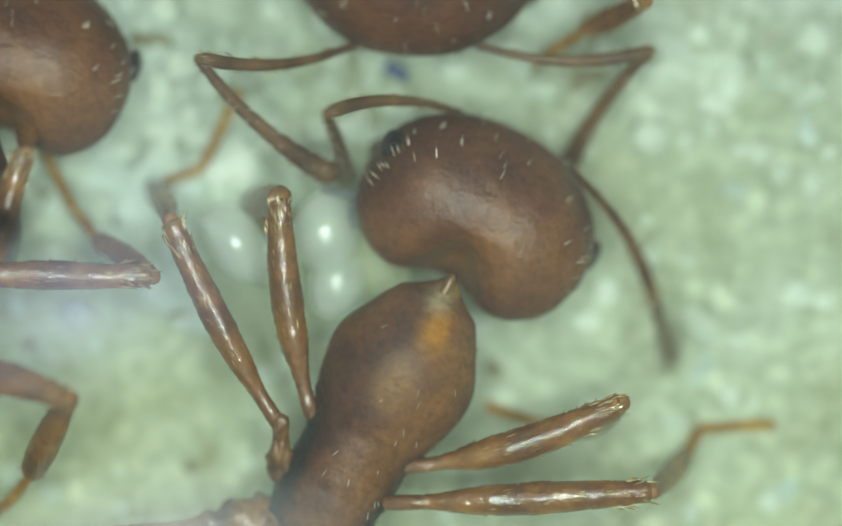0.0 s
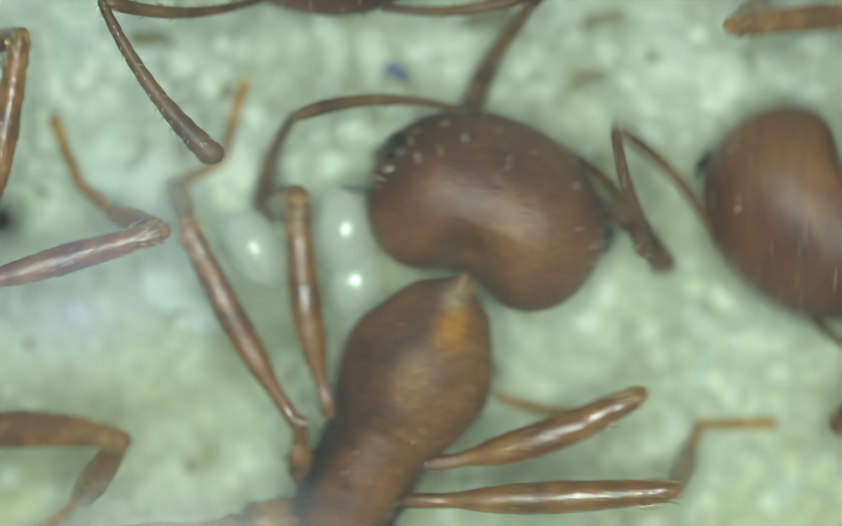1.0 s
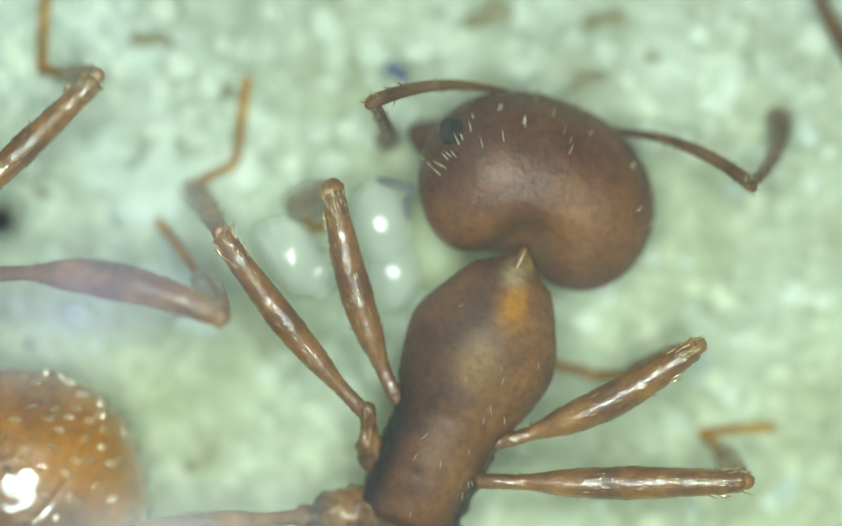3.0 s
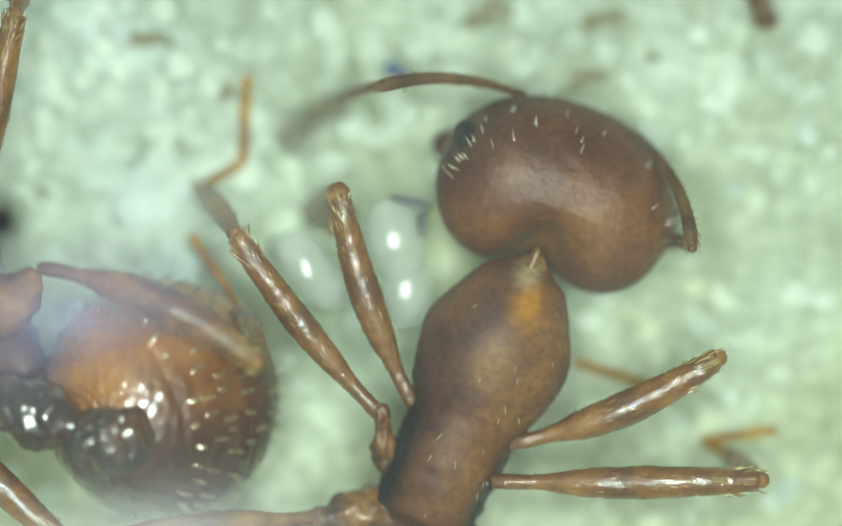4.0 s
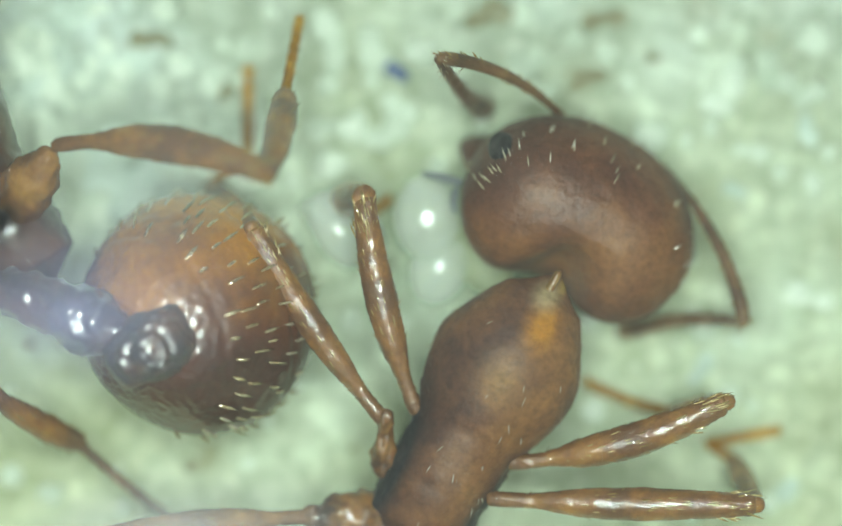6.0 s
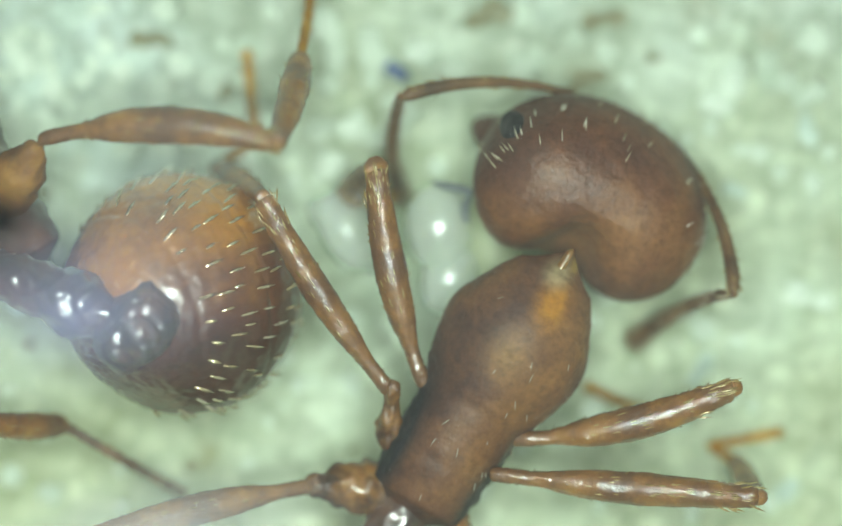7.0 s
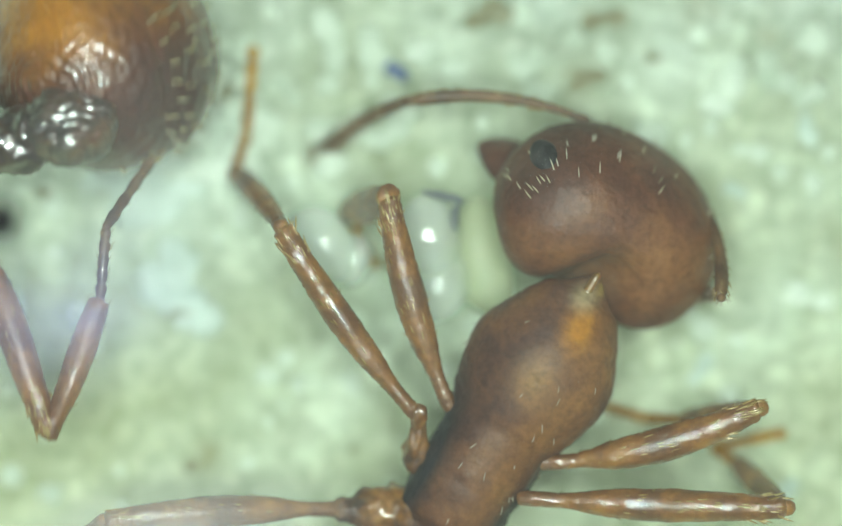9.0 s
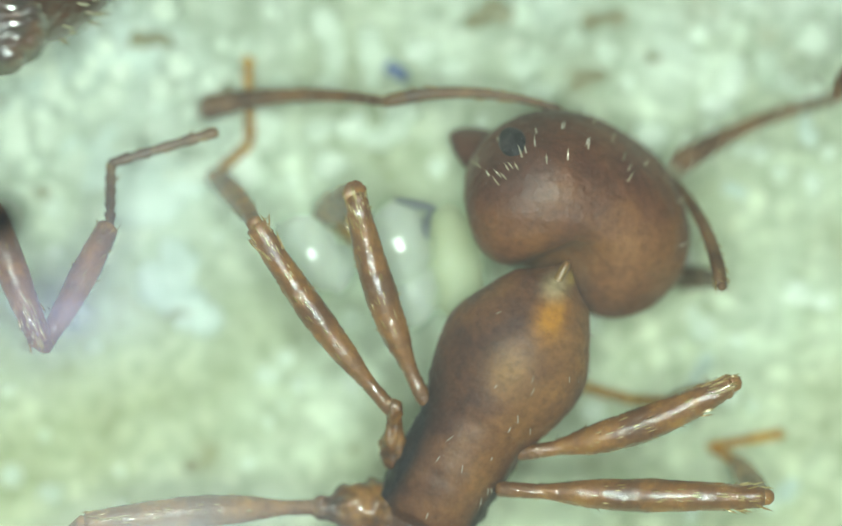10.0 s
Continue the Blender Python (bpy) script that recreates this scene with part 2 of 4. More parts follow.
def film_mat(name, colour, strong, scale):
    """A thin sheet of painted haze: mostly clear, with a soft uneven veil that thins out from its middle."""
    m, nodes, links, p = material(name)
    out = nodes["Material Output"]
    nodes.remove(p)
    clear, veil, mix = nodes.new("ShaderNodeBsdfTransparent"), nodes.new("ShaderNodeBsdfDiffuse"), nodes.new("ShaderNodeMixShader")
    veil.inputs[0].default_value = (*colour, 1)
    tc = nodes.new("ShaderNodeTexCoord")
    grad = nodes.new("ShaderNodeTexGradient")
    grad.gradient_type = "QUADRATIC_SPHERE"
    mp = nodes.new("ShaderNodeMapping")
    mp.inputs["Scale"].default_value = (scale, scale, scale)
    links.new(tc.outputs["Object"], mp.inputs["Vector"])
    links.new(mp.outputs[0], grad.inputs[0])
    n = noise_tex(nodes, links, 1500, 3.0)
    mul = nodes.new("ShaderNodeMath")
    mul.operation = "MULTIPLY"
    links.new(grad.outputs["Fac"], mul.inputs[0])
    links.new(n.outputs["Fac"], mul.inputs[1])
    mul2 = nodes.new("ShaderNodeMath")
    mul2.operation = "MULTIPLY"
    mul2.use_clamp = True
    mul2.inputs[1].default_value = strong
    links.new(mul.outputs[0], mul2.inputs[0])
    links.new(mul2.outputs[0], mix.inputs[0])
    links.new(clear.outputs[0], mix.inputs[1])
    links.new(veil.outputs[0], mix.inputs[2])
    links.new(mix.outputs[0], out.inputs[0])
    return m


M_GLASS = glass_mat()
M_FILM = film_mat("bluish_glare_veil", (0.60, 0.62, 0.98), 0.66, 1 / (400 * U))
M_PALE_VEIL = film_mat("pale_haze_veil", (0.75, 0.80, 0.88), 0.2, 1 / (360 * U))
M_STREAK = film_mat("haze_streak", (0.80, 0.82, 0.84), 0.75, 1 / (430 * U))
M_HAZE = film_mat("thin_haze", (0.85, 0.9, 0.85), 0.062, 1 / 0.012)


# ---- geometry helpers ----
def at(x, y, z=0.0):
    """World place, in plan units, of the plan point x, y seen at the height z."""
    k = (HEIGHT / U - z) / (HEIGHT / U - FOCUS)
    return Vector(((x - 784) * k, (490 - y) * k, z))


def metres(m):
    m = m.copy()
    m.translation = m.translation * U
    return m


def mesh(name, verts, faces, mat, smooth=True):
    me = bpy.data.meshes.new(name)
    me.from_pydata([(v[0] * U, v[1] * U, v[2] * U) for v in verts], [], faces)
    me.polygons.foreach_set("use_smooth", [smooth] * len(me.polygons))
    me.materials.append(mat)
    me.update()
    return me


def part(name, me, parent, m=None, label=""):
    ob = new(name, me)
    ob.parent = parent
    if m is not None:
        ob.matrix_basis = metres(m)
    return tagged(ob, label)


def smooth_at(x, xs, ys, w=34):
    """Value of a broken line at x, rounded over its corners."""
    return float(np.mean(np.interp([x + w * k / 4 for k in range(-4, 5)], xs, ys)))


def tube(profile, bow=0.0, seg=14, rings=26, flat=1.0, rough=0.0, seed=0, pits=0.0, blunt=1.0):
    """Closed tapered limb along +y through (place, radius) pairs; bow bends it towards +x."""
    ys, rs = [p[0] for p in profile], [p[1] for p in profile]
    length = ys[-1]
    verts, faces = [], []
    us = [0.5 - 0.5 * math.cos(math.pi * i / (rings - 1)) * (0.35 + 0.65 * 1.0) for i in range(rings)]
    for i, u in enumerate(us):
        y = ys[0] + (length - ys[0]) * u
        r = smooth_at(y, ys, rs, length * 0.04) if len(ys) < 10 else float(np.interp(y, ys, rs))
        near, round_off = min(y - ys[0], length - y), max(r * blunt, 1e-6)
        cap = math.sqrt(max(0.0, 1 - (1 - near / round_off) ** 2)) if near < round_off else 1.0
        r *= max(cap, 0.02)
        x0 = bow * 4 * u * (1 - u)
        for j in range(seg):
            a = 2 * math.pi * j / seg
            d = 1 + rough * noise.noise(Vector((math.cos(a) * 2 + seed, y / 25, math.sin(a) * 2)))
            if pits:
                q = Vector((r * math.cos(a), y, r * math.sin(a)))
                d += (pits * noise.noise(Vector((q.x / 7, q.y / 8, q.z / 7 + seed))) + 0.25 * pits * noise.noise(Vector((q.x / 15, q.y / 20, q.z / 15)))) / max(r, 8)
            verts.append((x0 + r * d * math.cos(a), y, r * d * flat * math.sin(a)))
    for i in range(rings - 1):
        for j in range(seg):
            k = (j + 1) % seg
            faces.append((i * seg + j, i * seg + k, (i + 1) * seg + k, (i + 1) * seg + j))
    faces.append(tuple(range(seg)))
    faces.append(tuple(reversed(range((rings - 1) * seg, rings * seg))))
    faces = [tuple(reversed(f)) for f in faces]
    return verts, faces


def ball(shape, nu=40, nv=28):
    """Closed round body; shape(d) gives the place for a unit direction d. Its poles lie on the y axis."""
    verts, faces = [shape(Vector((0, -1, 0)))], []
    for i in range(1, nv):
        t = math.pi * i / nv
        for j in range(nu):
            a = 2 * math.pi * j / nu
            verts.append(shape(Vector((math.sin(t) * math.cos(a), -math.cos(t), math.sin(t) * math.sin(a)))))
    verts.append(shape(Vector((0, 1, 0))))
    last = len(verts) - 1
    for j in range(nu):
        k = (j + 1) % nu
        faces.append((0, 1 + j, 1 + k))
        faces.append((last, last - nu + k, last - nu + j))
        for i in range(nv - 2):
            b = 1 + i * nu
            faces.append((b + j, b + nu + j, b + nu + k, b + k))
    return verts, faces


def bristles(spots, length, radius, lean, rnd):
    """Thin tapered hairs from (place, normal) spots, leaning the way of lean."""
    verts, faces = [], []
    for p, n in spots:
        along = lean - n * lean.dot(n)
        d = (n + along * (0.6 + 0.6 * rnd.random()) + Vector((rnd.uniform(-.25, .25), rnd.uniform(-.25, .25), rnd.uniform(-.25, .25)))).normalized()
        l = length * rnd.uniform(0.6, 1.15)
        s = d.orthogonal().normalized()
        s2 = d.cross(s)
        b = len(verts)
        mid = p + d * l * 0.5 + along * l * 0.02
        for c, r in ((p - d * 3, radius * 0.7), (mid, radius)):
            for a in (0, 2.094, 4.189):
                verts.append(c + s * math.cos(a) * r + s2 * math.sin(a) * r)
        verts.append(p + d * l + along * l * 0.04)
        for j in range(3):
            k = (j + 1) % 3
            faces += [(b + j, b + k, b + 3 + k, b + 3 + j), (b + 3 + j, b + 3 + k, b + 6)]
    return verts, faces


def spots_on(verts, faces, count, rnd, keep):
    out, tries = [], 0
    while len(out) < count and tries < count * 60:
        tries += 1
        f = rnd.choice(faces)
        a, b, c = (Vector(verts[i]) for i in f[:3])
        n = (b - a).cross(c - a)
        if n.length < 1e-9:
            continue
        p = (a + b + c) / 3 + (b - a) * rnd.uniform(-.3, .3) + (c - a) * rnd.uniform(-.3, .3)
        n.normalize()
        if keep(p, n):
            out.append((p, n))
    return out


# ---- shapes of an ant, in plan units, +y ahead, +x its right, +z up ----
RND = random.Random(5)


def head_shape(d):
    x, y, z = d
    w = 214 * (1 + 0.07 * (1 - abs(y))) * (1 - 0.16 * max(0, y) ** 1.5)
    back = max(0, -y)
    px = w * math.copysign(abs(x) ** (0.86 - 0.26 * back), x)
    py = 172 * math.copysign(abs(y) ** (0.92 if y > 0 else 0.86), y)
    pz = 162 * z
    if y < 0:
        cleft = math.exp(-(px / 64) ** 2) * max(0.0, min(1.0, 0.35 - z)) * (-y)
        lobe = (-y) * abs(x) * max(0.0, 0.4 - z)
        py += 66 * cleft - 38 * lobe
        pz += 66 * cleft - 38 * lobe
        px *= 1 + 0.13 * (-y) * abs(x)
    q = Vector((px, py, pz))
    return q * (1 + 0.012 * noise.noise(q * 0.012) + 0.007 * noise.noise(q * 0.03) + 0.0045 * noise.noise(q * 0.075))


def thorax_shape(d):
    x, y, z = d
    s = 0.5 + 0.5 * math.asin(max(-1, min(1, y))) / (math.pi / 2)
    py = -620 + 620 * s
    half = smooth_at(py, [-620, -585, -480, -390, -340, -270, -195, -110, -45, 0], [50, 88, 103, 104, 110, 137, 147, 109, 64, 44])
    high = smooth_at(py, [-620, -520, -400, -350, -260, -150, -50, 0], [55, 95, 105, 100, 126, 122, 60, 38], 45)
    round_ = math.sqrt(max(0, 1 - y * y))
    a = math.atan2(z, x) if round_ > 1e-6 else 0.0
    end = min(1.0, round_ * 3.2)
    drop = smooth_at(py, [-620, -400, -300, -100, 0], [-35, -10, 0, 10, 20], 60)
    g = 1 - 0.022 * math.exp(-((py + 352) / 16) ** 2) - 0.02 * math.exp(-((py + 470) / 10) ** 2)
    q = Vector((half * end * g * math.cos(a), py, drop + high * end * g * math.sin(a)))
    k = 0.007 * noise.noise(q * 0.07) + 0.02 * noise.noise(q * 0.014) + 0.014 * noise.noise(q * 0.04) * (1 if py < -330 else 0.4)
    k += 0.05 * max(0.0, abs(math.cos(a)) - 0.55) * noise.noise(q * 0.045 + Vector((3, 0, 0))) * (2.0 if py < -300 else 0.6)
    return Vector((q.x * (1 + k), q.y, q.z * (1 + k)))


def gaster_shape(d):
    x, y, z = d
    r = 1.0 - 0.012 * sum(math.exp(-((y - s) / 0.03) ** 2) for s in (0.52, -0.12, -0.55, -0.8))
    q = Vector((228 * x * r * (1 - 0.08 * y * y), 240 * y, 205 * z * r))
    ridge = 0.007 * math.sin(230 * y + 3.5 * noise.noise(q * 0.025)) * max(0.0, min(1.0, (y - 0.85) * 12))
    return q * (1 + ridge + 0.02 * noise.noise(q * 0.008) + 0.005 * noise.noise(q * 0.05) + 0.010 * noise.noise(Vector((q.x * 0.09, q.y * 0.05, q.z * 0.09))))


def post_shape(d):
    k = 1 + 0.032 * math.sin(24 * d.y + 3 * noise.noise(d * 2)) + 0.14 * noise.noise(d * 1.5 + Vector((4, 0, 0))) + 0.05 * noise.noise(d * 5) + 0.035 * noise.noise(d * 12)
    return Vector((82 * d.x, 74 * d.y, 60 * math.copysign(abs(d.z) ** 0.62, d.z))) * k


def eye_shape(d):
    return Vector((17 * d.x, 44 * d.y, 27 * d.z))


hv, hf = ball(head_shape, 110, 80)
HEAD = mesh("head", hv, hf, M_HEAD)
HEAD_HAIR = mesh("hairs", *bristles(spots_on(hv, hf, 150, RND, lambda p, n: n.z > -0.1 and p.y > -110), 21, 1.5, Vector((0, 1.6, 0.1)), RND), M_HAIR)
EYE = mesh("eye", *ball(eye_shape, 20, 14), M_EYE)
tv, tf = ball(thorax_shape, 72, 150)
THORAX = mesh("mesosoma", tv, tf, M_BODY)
THORAX_DARK = mesh("mesosoma", tv, tf, M_DARK)
THORAX_HAIR = mesh("hairs", *bristles(spots_on(tv, tf, 26, RND, lambda p, n: n.z > -0.1 and p.y < -90), 17, 1.0, Vector((0, -1.4, 0)), RND), M_HAIR)
gv, gf = ball(gaster_shape, 200, 190)
GASTER = mesh("gaster", gv, gf, M_AMBER)


def hair_rows():
    """Backward hairs in uneven rows round the gaster, none on the smooth front."""
    out = []
    for i in range(9):
        y = 0.46 - 0.16 * i
        ring = int(30 * math.sqrt(1 - y * y)) + 4
        for j in range(ring):
            a = 2 * math.pi * (j + 0.5 * (i % 2) + RND.uniform(-0.28, 0.28)) / ring
            yy = y + RND.uniform(-0.045, 0.045)
            d = Vector((math.sqrt(1 - yy * yy) * math.cos(a), yy, math.sqrt(1 - yy * yy) * math.sin(a)))
            if d.z > -0.35 and RND.random() < 0.74:
                out.append((gaster_shape(d), Vector((d.x / 228, d.y / 240, d.z / 205)).normalized()))
    return out


GASTER_HAIR = mesh("hairs", *bristles(hair_rows(), 30, 4.4, Vector((0, -2.6, 0)), RND), M_GASTER_HAIR)
NODE = mesh("petiole", *tube([(-190, 30), (-150, 44), (-60, 50), (-5, 62), (45, 56), (80, 36), (110, 27), (150, 30)], seg=40, rings=70, rough=0.22, pits=3.0), M_DARK)
POST = mesh("postpetiole", *ball(post_shape, 90, 90), M_WAIST)
NECK = mesh("neck", *tube([(-60, 10), (-34, 9), (-14, 8), (-4, 7)], rings=20, rough=0.2), M_NECK)
COXA = {1.3: mesh("coxa", *tube([(-40, 40), (40, 52), (100, 44), (140, 26), (165, 20)], seg=28, rings=40, rough=0.2, seed=7, pits=3.0), M_LEG), 0.6: mesh("coxa", *tube([(-30, 24), (20, 25), (55, 17), (72, 13), (95, 17), (118, 13)], seg=28, rings=44, rough=0.3, pits=2.5), M_COXA), 1.0: mesh("coxa", *tube([(-20, 46), (50, 52), (108, 40), (132, 22), (150, 25), (172, 17)], seg=32, rings=50, rough=0.25, seed=4, pits=3.0), M_COXA)}


def mandible(side):
    v, f = tube([(0, 56), (40, 68), (85, 60), (120, 40), (134, 26)], bow=side * 14, rings=20, flat=0.6)
    return mesh("mandible", v, f, M_HEAD)


MAND = {s: mandible(s) for s in (-1, 1)}


def limb(name, profile, bow, mat, hairs=0, hair=22, rad=1.5, flat=1.0, rough=0.03):
    fine = name in ("femur", "tibia")
    v, f = tube(profile, bow, 36 if fine else 14, 96 if fine else 26, flat=flat, rough=rough, seed=len(name), pits=2.6 if fine else 0.0, blunt=0.5 if fine else 1.0)
    length = profile[-1][0]
    hm = None
    if hairs:
        hv_, hf_ = bristles(spots_on(v, f, hairs, RND, lambda p, n: abs(n.y) < 0.6 and p.y > 0.12 * length), hair, rad, Vector((0, 1.9, 0)), RND)
        if name == "femur":
            crest = spots_on(v, f, 26, RND, lambda p, n: n.z > 0.9 and p.y > 0.3 * length)
            for kv, kf in (bristles(knee_tuft(v, f, length), 24, 2.2, Vector((0, 4.5, 0)), RND), bristles(crest, 13, 1.6, Vector((0, 7.0, 0)), RND)):
                hf_ += [tuple(i + len(hv_) for i in q) for q in kf]
                hv_ += kv
        hm = mesh("bristles", hv_, hf_, M_BRISTLE)
    return mesh(name, v, f, mat), hm, length


def knee_tuft(v, f, length):
    return spots_on(v, f, 14, RND, lambda p, n: abs(n.y) < 0.6 and p.y > 0.8 * length and n.z > -0.2)


def femur(length, bow, thick=1.0):
    L = length
    return limb("femur", [(-8, 13), (0.06 * L, 15), (0.16 * L, 13), (0.34 * L, 24 * thick), (0.55 * L, 28 * thick), (0.8 * L, 23 * thick), (0.95 * L, 21), (L, 20)], bow, M_LEG, 30, 11, 1.0)


def tibia(length, thick=1.0):
    L = length
    return limb("tibia", [(-10, 16 * thick), (0.08 * L, 14 * thick), (0.3 * L, 20 * thick), (0.65 * L, 23 * thick), (0.92 * L, 19 * thick), (L, 16)], 6, M_LEG, 44, 14, 1.1)


def tarsus(length, name="tarsus", mat=M_FOOT, wide=1.0):
    L, prof = length, [(-6, 9 * wide)]
    for i in range(5):
        prof += [((i + 0.08) * L / 5, 6.5 * wide), ((i + 0.8) * L / 5, 9.5 * wide), ((i + 0.98) * L / 5, 6 * wide)]
    return limb(name, prof + [(L, 7)], 0, mat, int(L * 0.2), 13, 0.9)


def scape(length, bow):
    L = length
    return limb("scape", [(-4, 12), (0.05 * L, 8), (0.2 * L, 8.5), (0.6 * L, 11.5), (0.93 * L, 14), (L, 11)], bow, M_ANT, 50, 16, 1.2)


def funiculus(length, bow):
    L, prof = length, [(-8, 8)]
    for i in range(10):
        r = 10.5 + 1.0 * i + (1.6 * (i - 5) if i > 5 else 0)
        prof += [((i + 0.1) * L / 10, r * 0.92), ((i + 0.55) * L / 10, r), ((i + 0.95) * L / 10, r * 0.93)]
    v, f = tube(prof + [(L, 9)], bow, rings=64)
    hm = mesh("bristles", *bristles(spots_on(v, f, 110, RND, lambda p, n: abs(n.y) < 0.6), 13, 1.0, Vector((0, 0.8, 0)), RND), M_HAIR)
    return mesh("funiculus", v, f, M_ANT), hm, L


# ---- placing ----
def table(rows, t):
    """Straight steps between rows (t, a, b, ...)."""
    ts = [r[0] for r in rows]
    return [float(np.interp(t, ts, [r[i] for r in rows])) for i in range(1, len(rows[0]))]


def turn(deg):
    return Matrix.Rotation(radians(deg - 90), 4, "Z")


def aim(a, b, hint=(0, 0, 1)):
    """Pose at a, with +y towards b and +z as near hint as may be."""
    y = (b - a).normalized()
    z = Vector(hint)
    z = (z - y * z.dot(y)).normalized()
    x = y.cross(z)
    return Matrix.Translation(a) @ Matrix((x, y, z)).transposed().to_4x4()


MOVES = []


class Ant:
    """An ant on its own track: times, where its neck is, and its heading."""

    def __init__(self, label, times, track, neck_z=330, group="ants in the nest", back=None):
        self.root = tagged(new("ant"), label, "ant", group)
        self.times, self.neck_z = times, neck_z
        self.body = {t: Matrix.Translation(at(*table(track, t)[:2], neck_z)) @ turn(table(track, t)[2]) for t in times}
        self.back = {t: m.inverted() for t, m in self.body.items()}
        MOVES.append((self.root, [(t, metres(self.body[t])) for t in times]))
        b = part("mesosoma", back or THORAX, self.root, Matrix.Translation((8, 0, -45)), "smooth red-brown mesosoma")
        part("hairs", THORAX_HAIR, b, label="sparse golden hairs")
        part("neck", NECK, self.root, Matrix.Translation((6, 0, 6)), "yellowish neck membrane")
        self.b = b

    def key(self, ob, poses):
        MOVES.append((ob, [(t, metres(self.back[t] @ poses[t])) for t in self.times]))

    def head(self, rows):
        """rows: t, heading, roll, pitch, and how far it is shifted to the right and back."""
        h = part("head", HEAD, self.root, label="broad matt red-brown head")
        part("hairs", HEAD_HAIR, h, label="fine pale hairs")
        for s in (-1, 1):
            part("eye", EYE, h, Matrix.Translation((-200, -40, 68) if s < 0 else (224, 30, 2)) @ Matrix.Rotation(radians(20 if s < 0 else -8), 4, "Z") @ Matrix.Rotation(radians(38 if s < 0 else -10), 4, "Y"), "black compound eye")
            part("mandible", MAND[s], h, aim(Vector((s * 108, 108, -40)), Vector((s * 243, 134, -66))) if s < 0 else aim(Vector((85, 115, -72)), Vector((185, 180, -96))), "dark curved mandible")
        self.hm = {}
        for t in self.times:
            a, roll, pitch, right, back = table(rows, t)
            self.hm[t] = (Matrix.Translation(self.body[t].translation) @ turn(a) @ Matrix.Translation((right, -back, 0)) @ Matrix.Rotation(radians(roll), 4, "Y")
                          @ Matrix.Rotation(radians(-pitch), 4, "X") @ Matrix.Translation((0, 188, 24)))
        self.key(h, self.hm)

    def limb(self, meshes, starts, aims, label="", hint=(0, 0, 1)):
        me, hm, length = meshes
        ob = part(me.name.split(".")[0], me, self.root, label=label)
        if hm:
            part("bristles", hm, ob, label="short golden bristles")
        poses = {t: aim(starts[t], aims[t], hint) for t in self.times}
        self.key(ob, poses)
        return {t: poses[t] @ Vector((0, length, 0)) for t in self.times}

    def antenna(self, side, rows, L=(335, 385), bow=None, zs=(480, 420)):
        """rows: t, elbow x, y, tip x, y."""
        bow = 26 * -side if bow is None else bow
        base = {t: self.hm[t] @ Vector((side * 112, 92, 112)) for t in self.times}
        el, tip = {}, {}
        for t in self.times:
            r = table(rows, t)
            el[t], tip[t] = at(r[0], r[1], zs[0]), at(r[2], r[3], zs[1])
            flat = (el[t] - base[t]).xy.length
            drop = math.sqrt(max(0, L[0] ** 2 - flat ** 2))
            el[t] = at(r[0], r[1], base[t].z + min(drop, 260) * 0.7)
        end = self.limb(scape(L[0], bow), base, el, "slender bowed antenna scape")
        for t in self.times:
            r = table(rows, t)
            flat = (tip[t] - end[t]).xy.length
            drop = math.sqrt(max(0, L[1] ** 2 - flat ** 2))
            tip[t] = at(r[2], r[3], max(20, end[t].z - drop))
        self.limb(funiculus(L[1], abs(bow) * 0.85), end, tip, "beaded antenna funiculus with a club", (0.05, 0.35, 0.9))

    def leg(self, base, rows, L=(432, 330, 110, 170), bow=0, thick=1.0, shin=1.0, kz=(380, 30), hint=(0, 0, 1), coxa=None, start=(), rise=False, feet=(14, 10), sink=False, foot=M_FOOT, wide=1.2):
        """base: place on the body; rows: t, knee x, y, ankle x, y, mid-foot x, y, tip x, y."""
        st = {t: at(*table(start, t), 390) if start and t <= start[-1][0] else self.body[t] @ Vector(base) for t in self.times}
        if coxa:
            a = Vector(coxa)
            part("coxa", COXA[1.3 if base[0] > 0 else 1.0 if base[1] < -600 else 0.6], self.root, aim(a, Vector(base)), "stout coxa")
        kn = {t: at(*table(rows, t)[0:2], kz[0]) for t in self.times}
        if rise:
            for t in self.times:
                flat = (kn[t] - st[t]).xy.length
                if flat < 0.9 * L[0]:
                    kn[t] = at(*table(rows, t)[0:2], min(820, st[t].z + math.sqrt(L[0] ** 2 - flat ** 2)))
        an = {t: at(*table(rows, t)[2:4], kz[1]) for t in self.times}
        k = self.limb(femur(L[0], bow, thick), st, kn, "glossy red-brown femur")

        def reach(ends, start_at, length, cols, least):
            """Where sink is set, the far end lies as much lower as the limb's length asks for."""
            if not sink:
                return ends
            out = {}
            for t in self.times:
                fall = math.sqrt(max(0.0, length ** 2 - (ends[t] - start_at[t]).xy.length ** 2))
                out[t] = at(*table(rows, t)[cols:cols + 2], max(least, start_at[t].z - fall))
            return out

        a = self.limb(tibia(L[1], shin), k, reach(an, k, L[1], 2, 60), "red-brown tibia", hint)
        mid = {t: at(*table(rows, t)[4:6], feet[0]) for t in self.times}
        colour = "amber" if foot is M_FOOT else "grey-brown"
        m = self.limb(tarsus(L[2], "basitarsus", foot, wide), a, reach(mid, a, L[2], 4, 30), colour + " basitarsus", hint)
        tip = {t: at(*table(rows, t)[6:8], feet[1]) for t in self.times}
        tip = reach(tip, m, L[3], 6, 14)
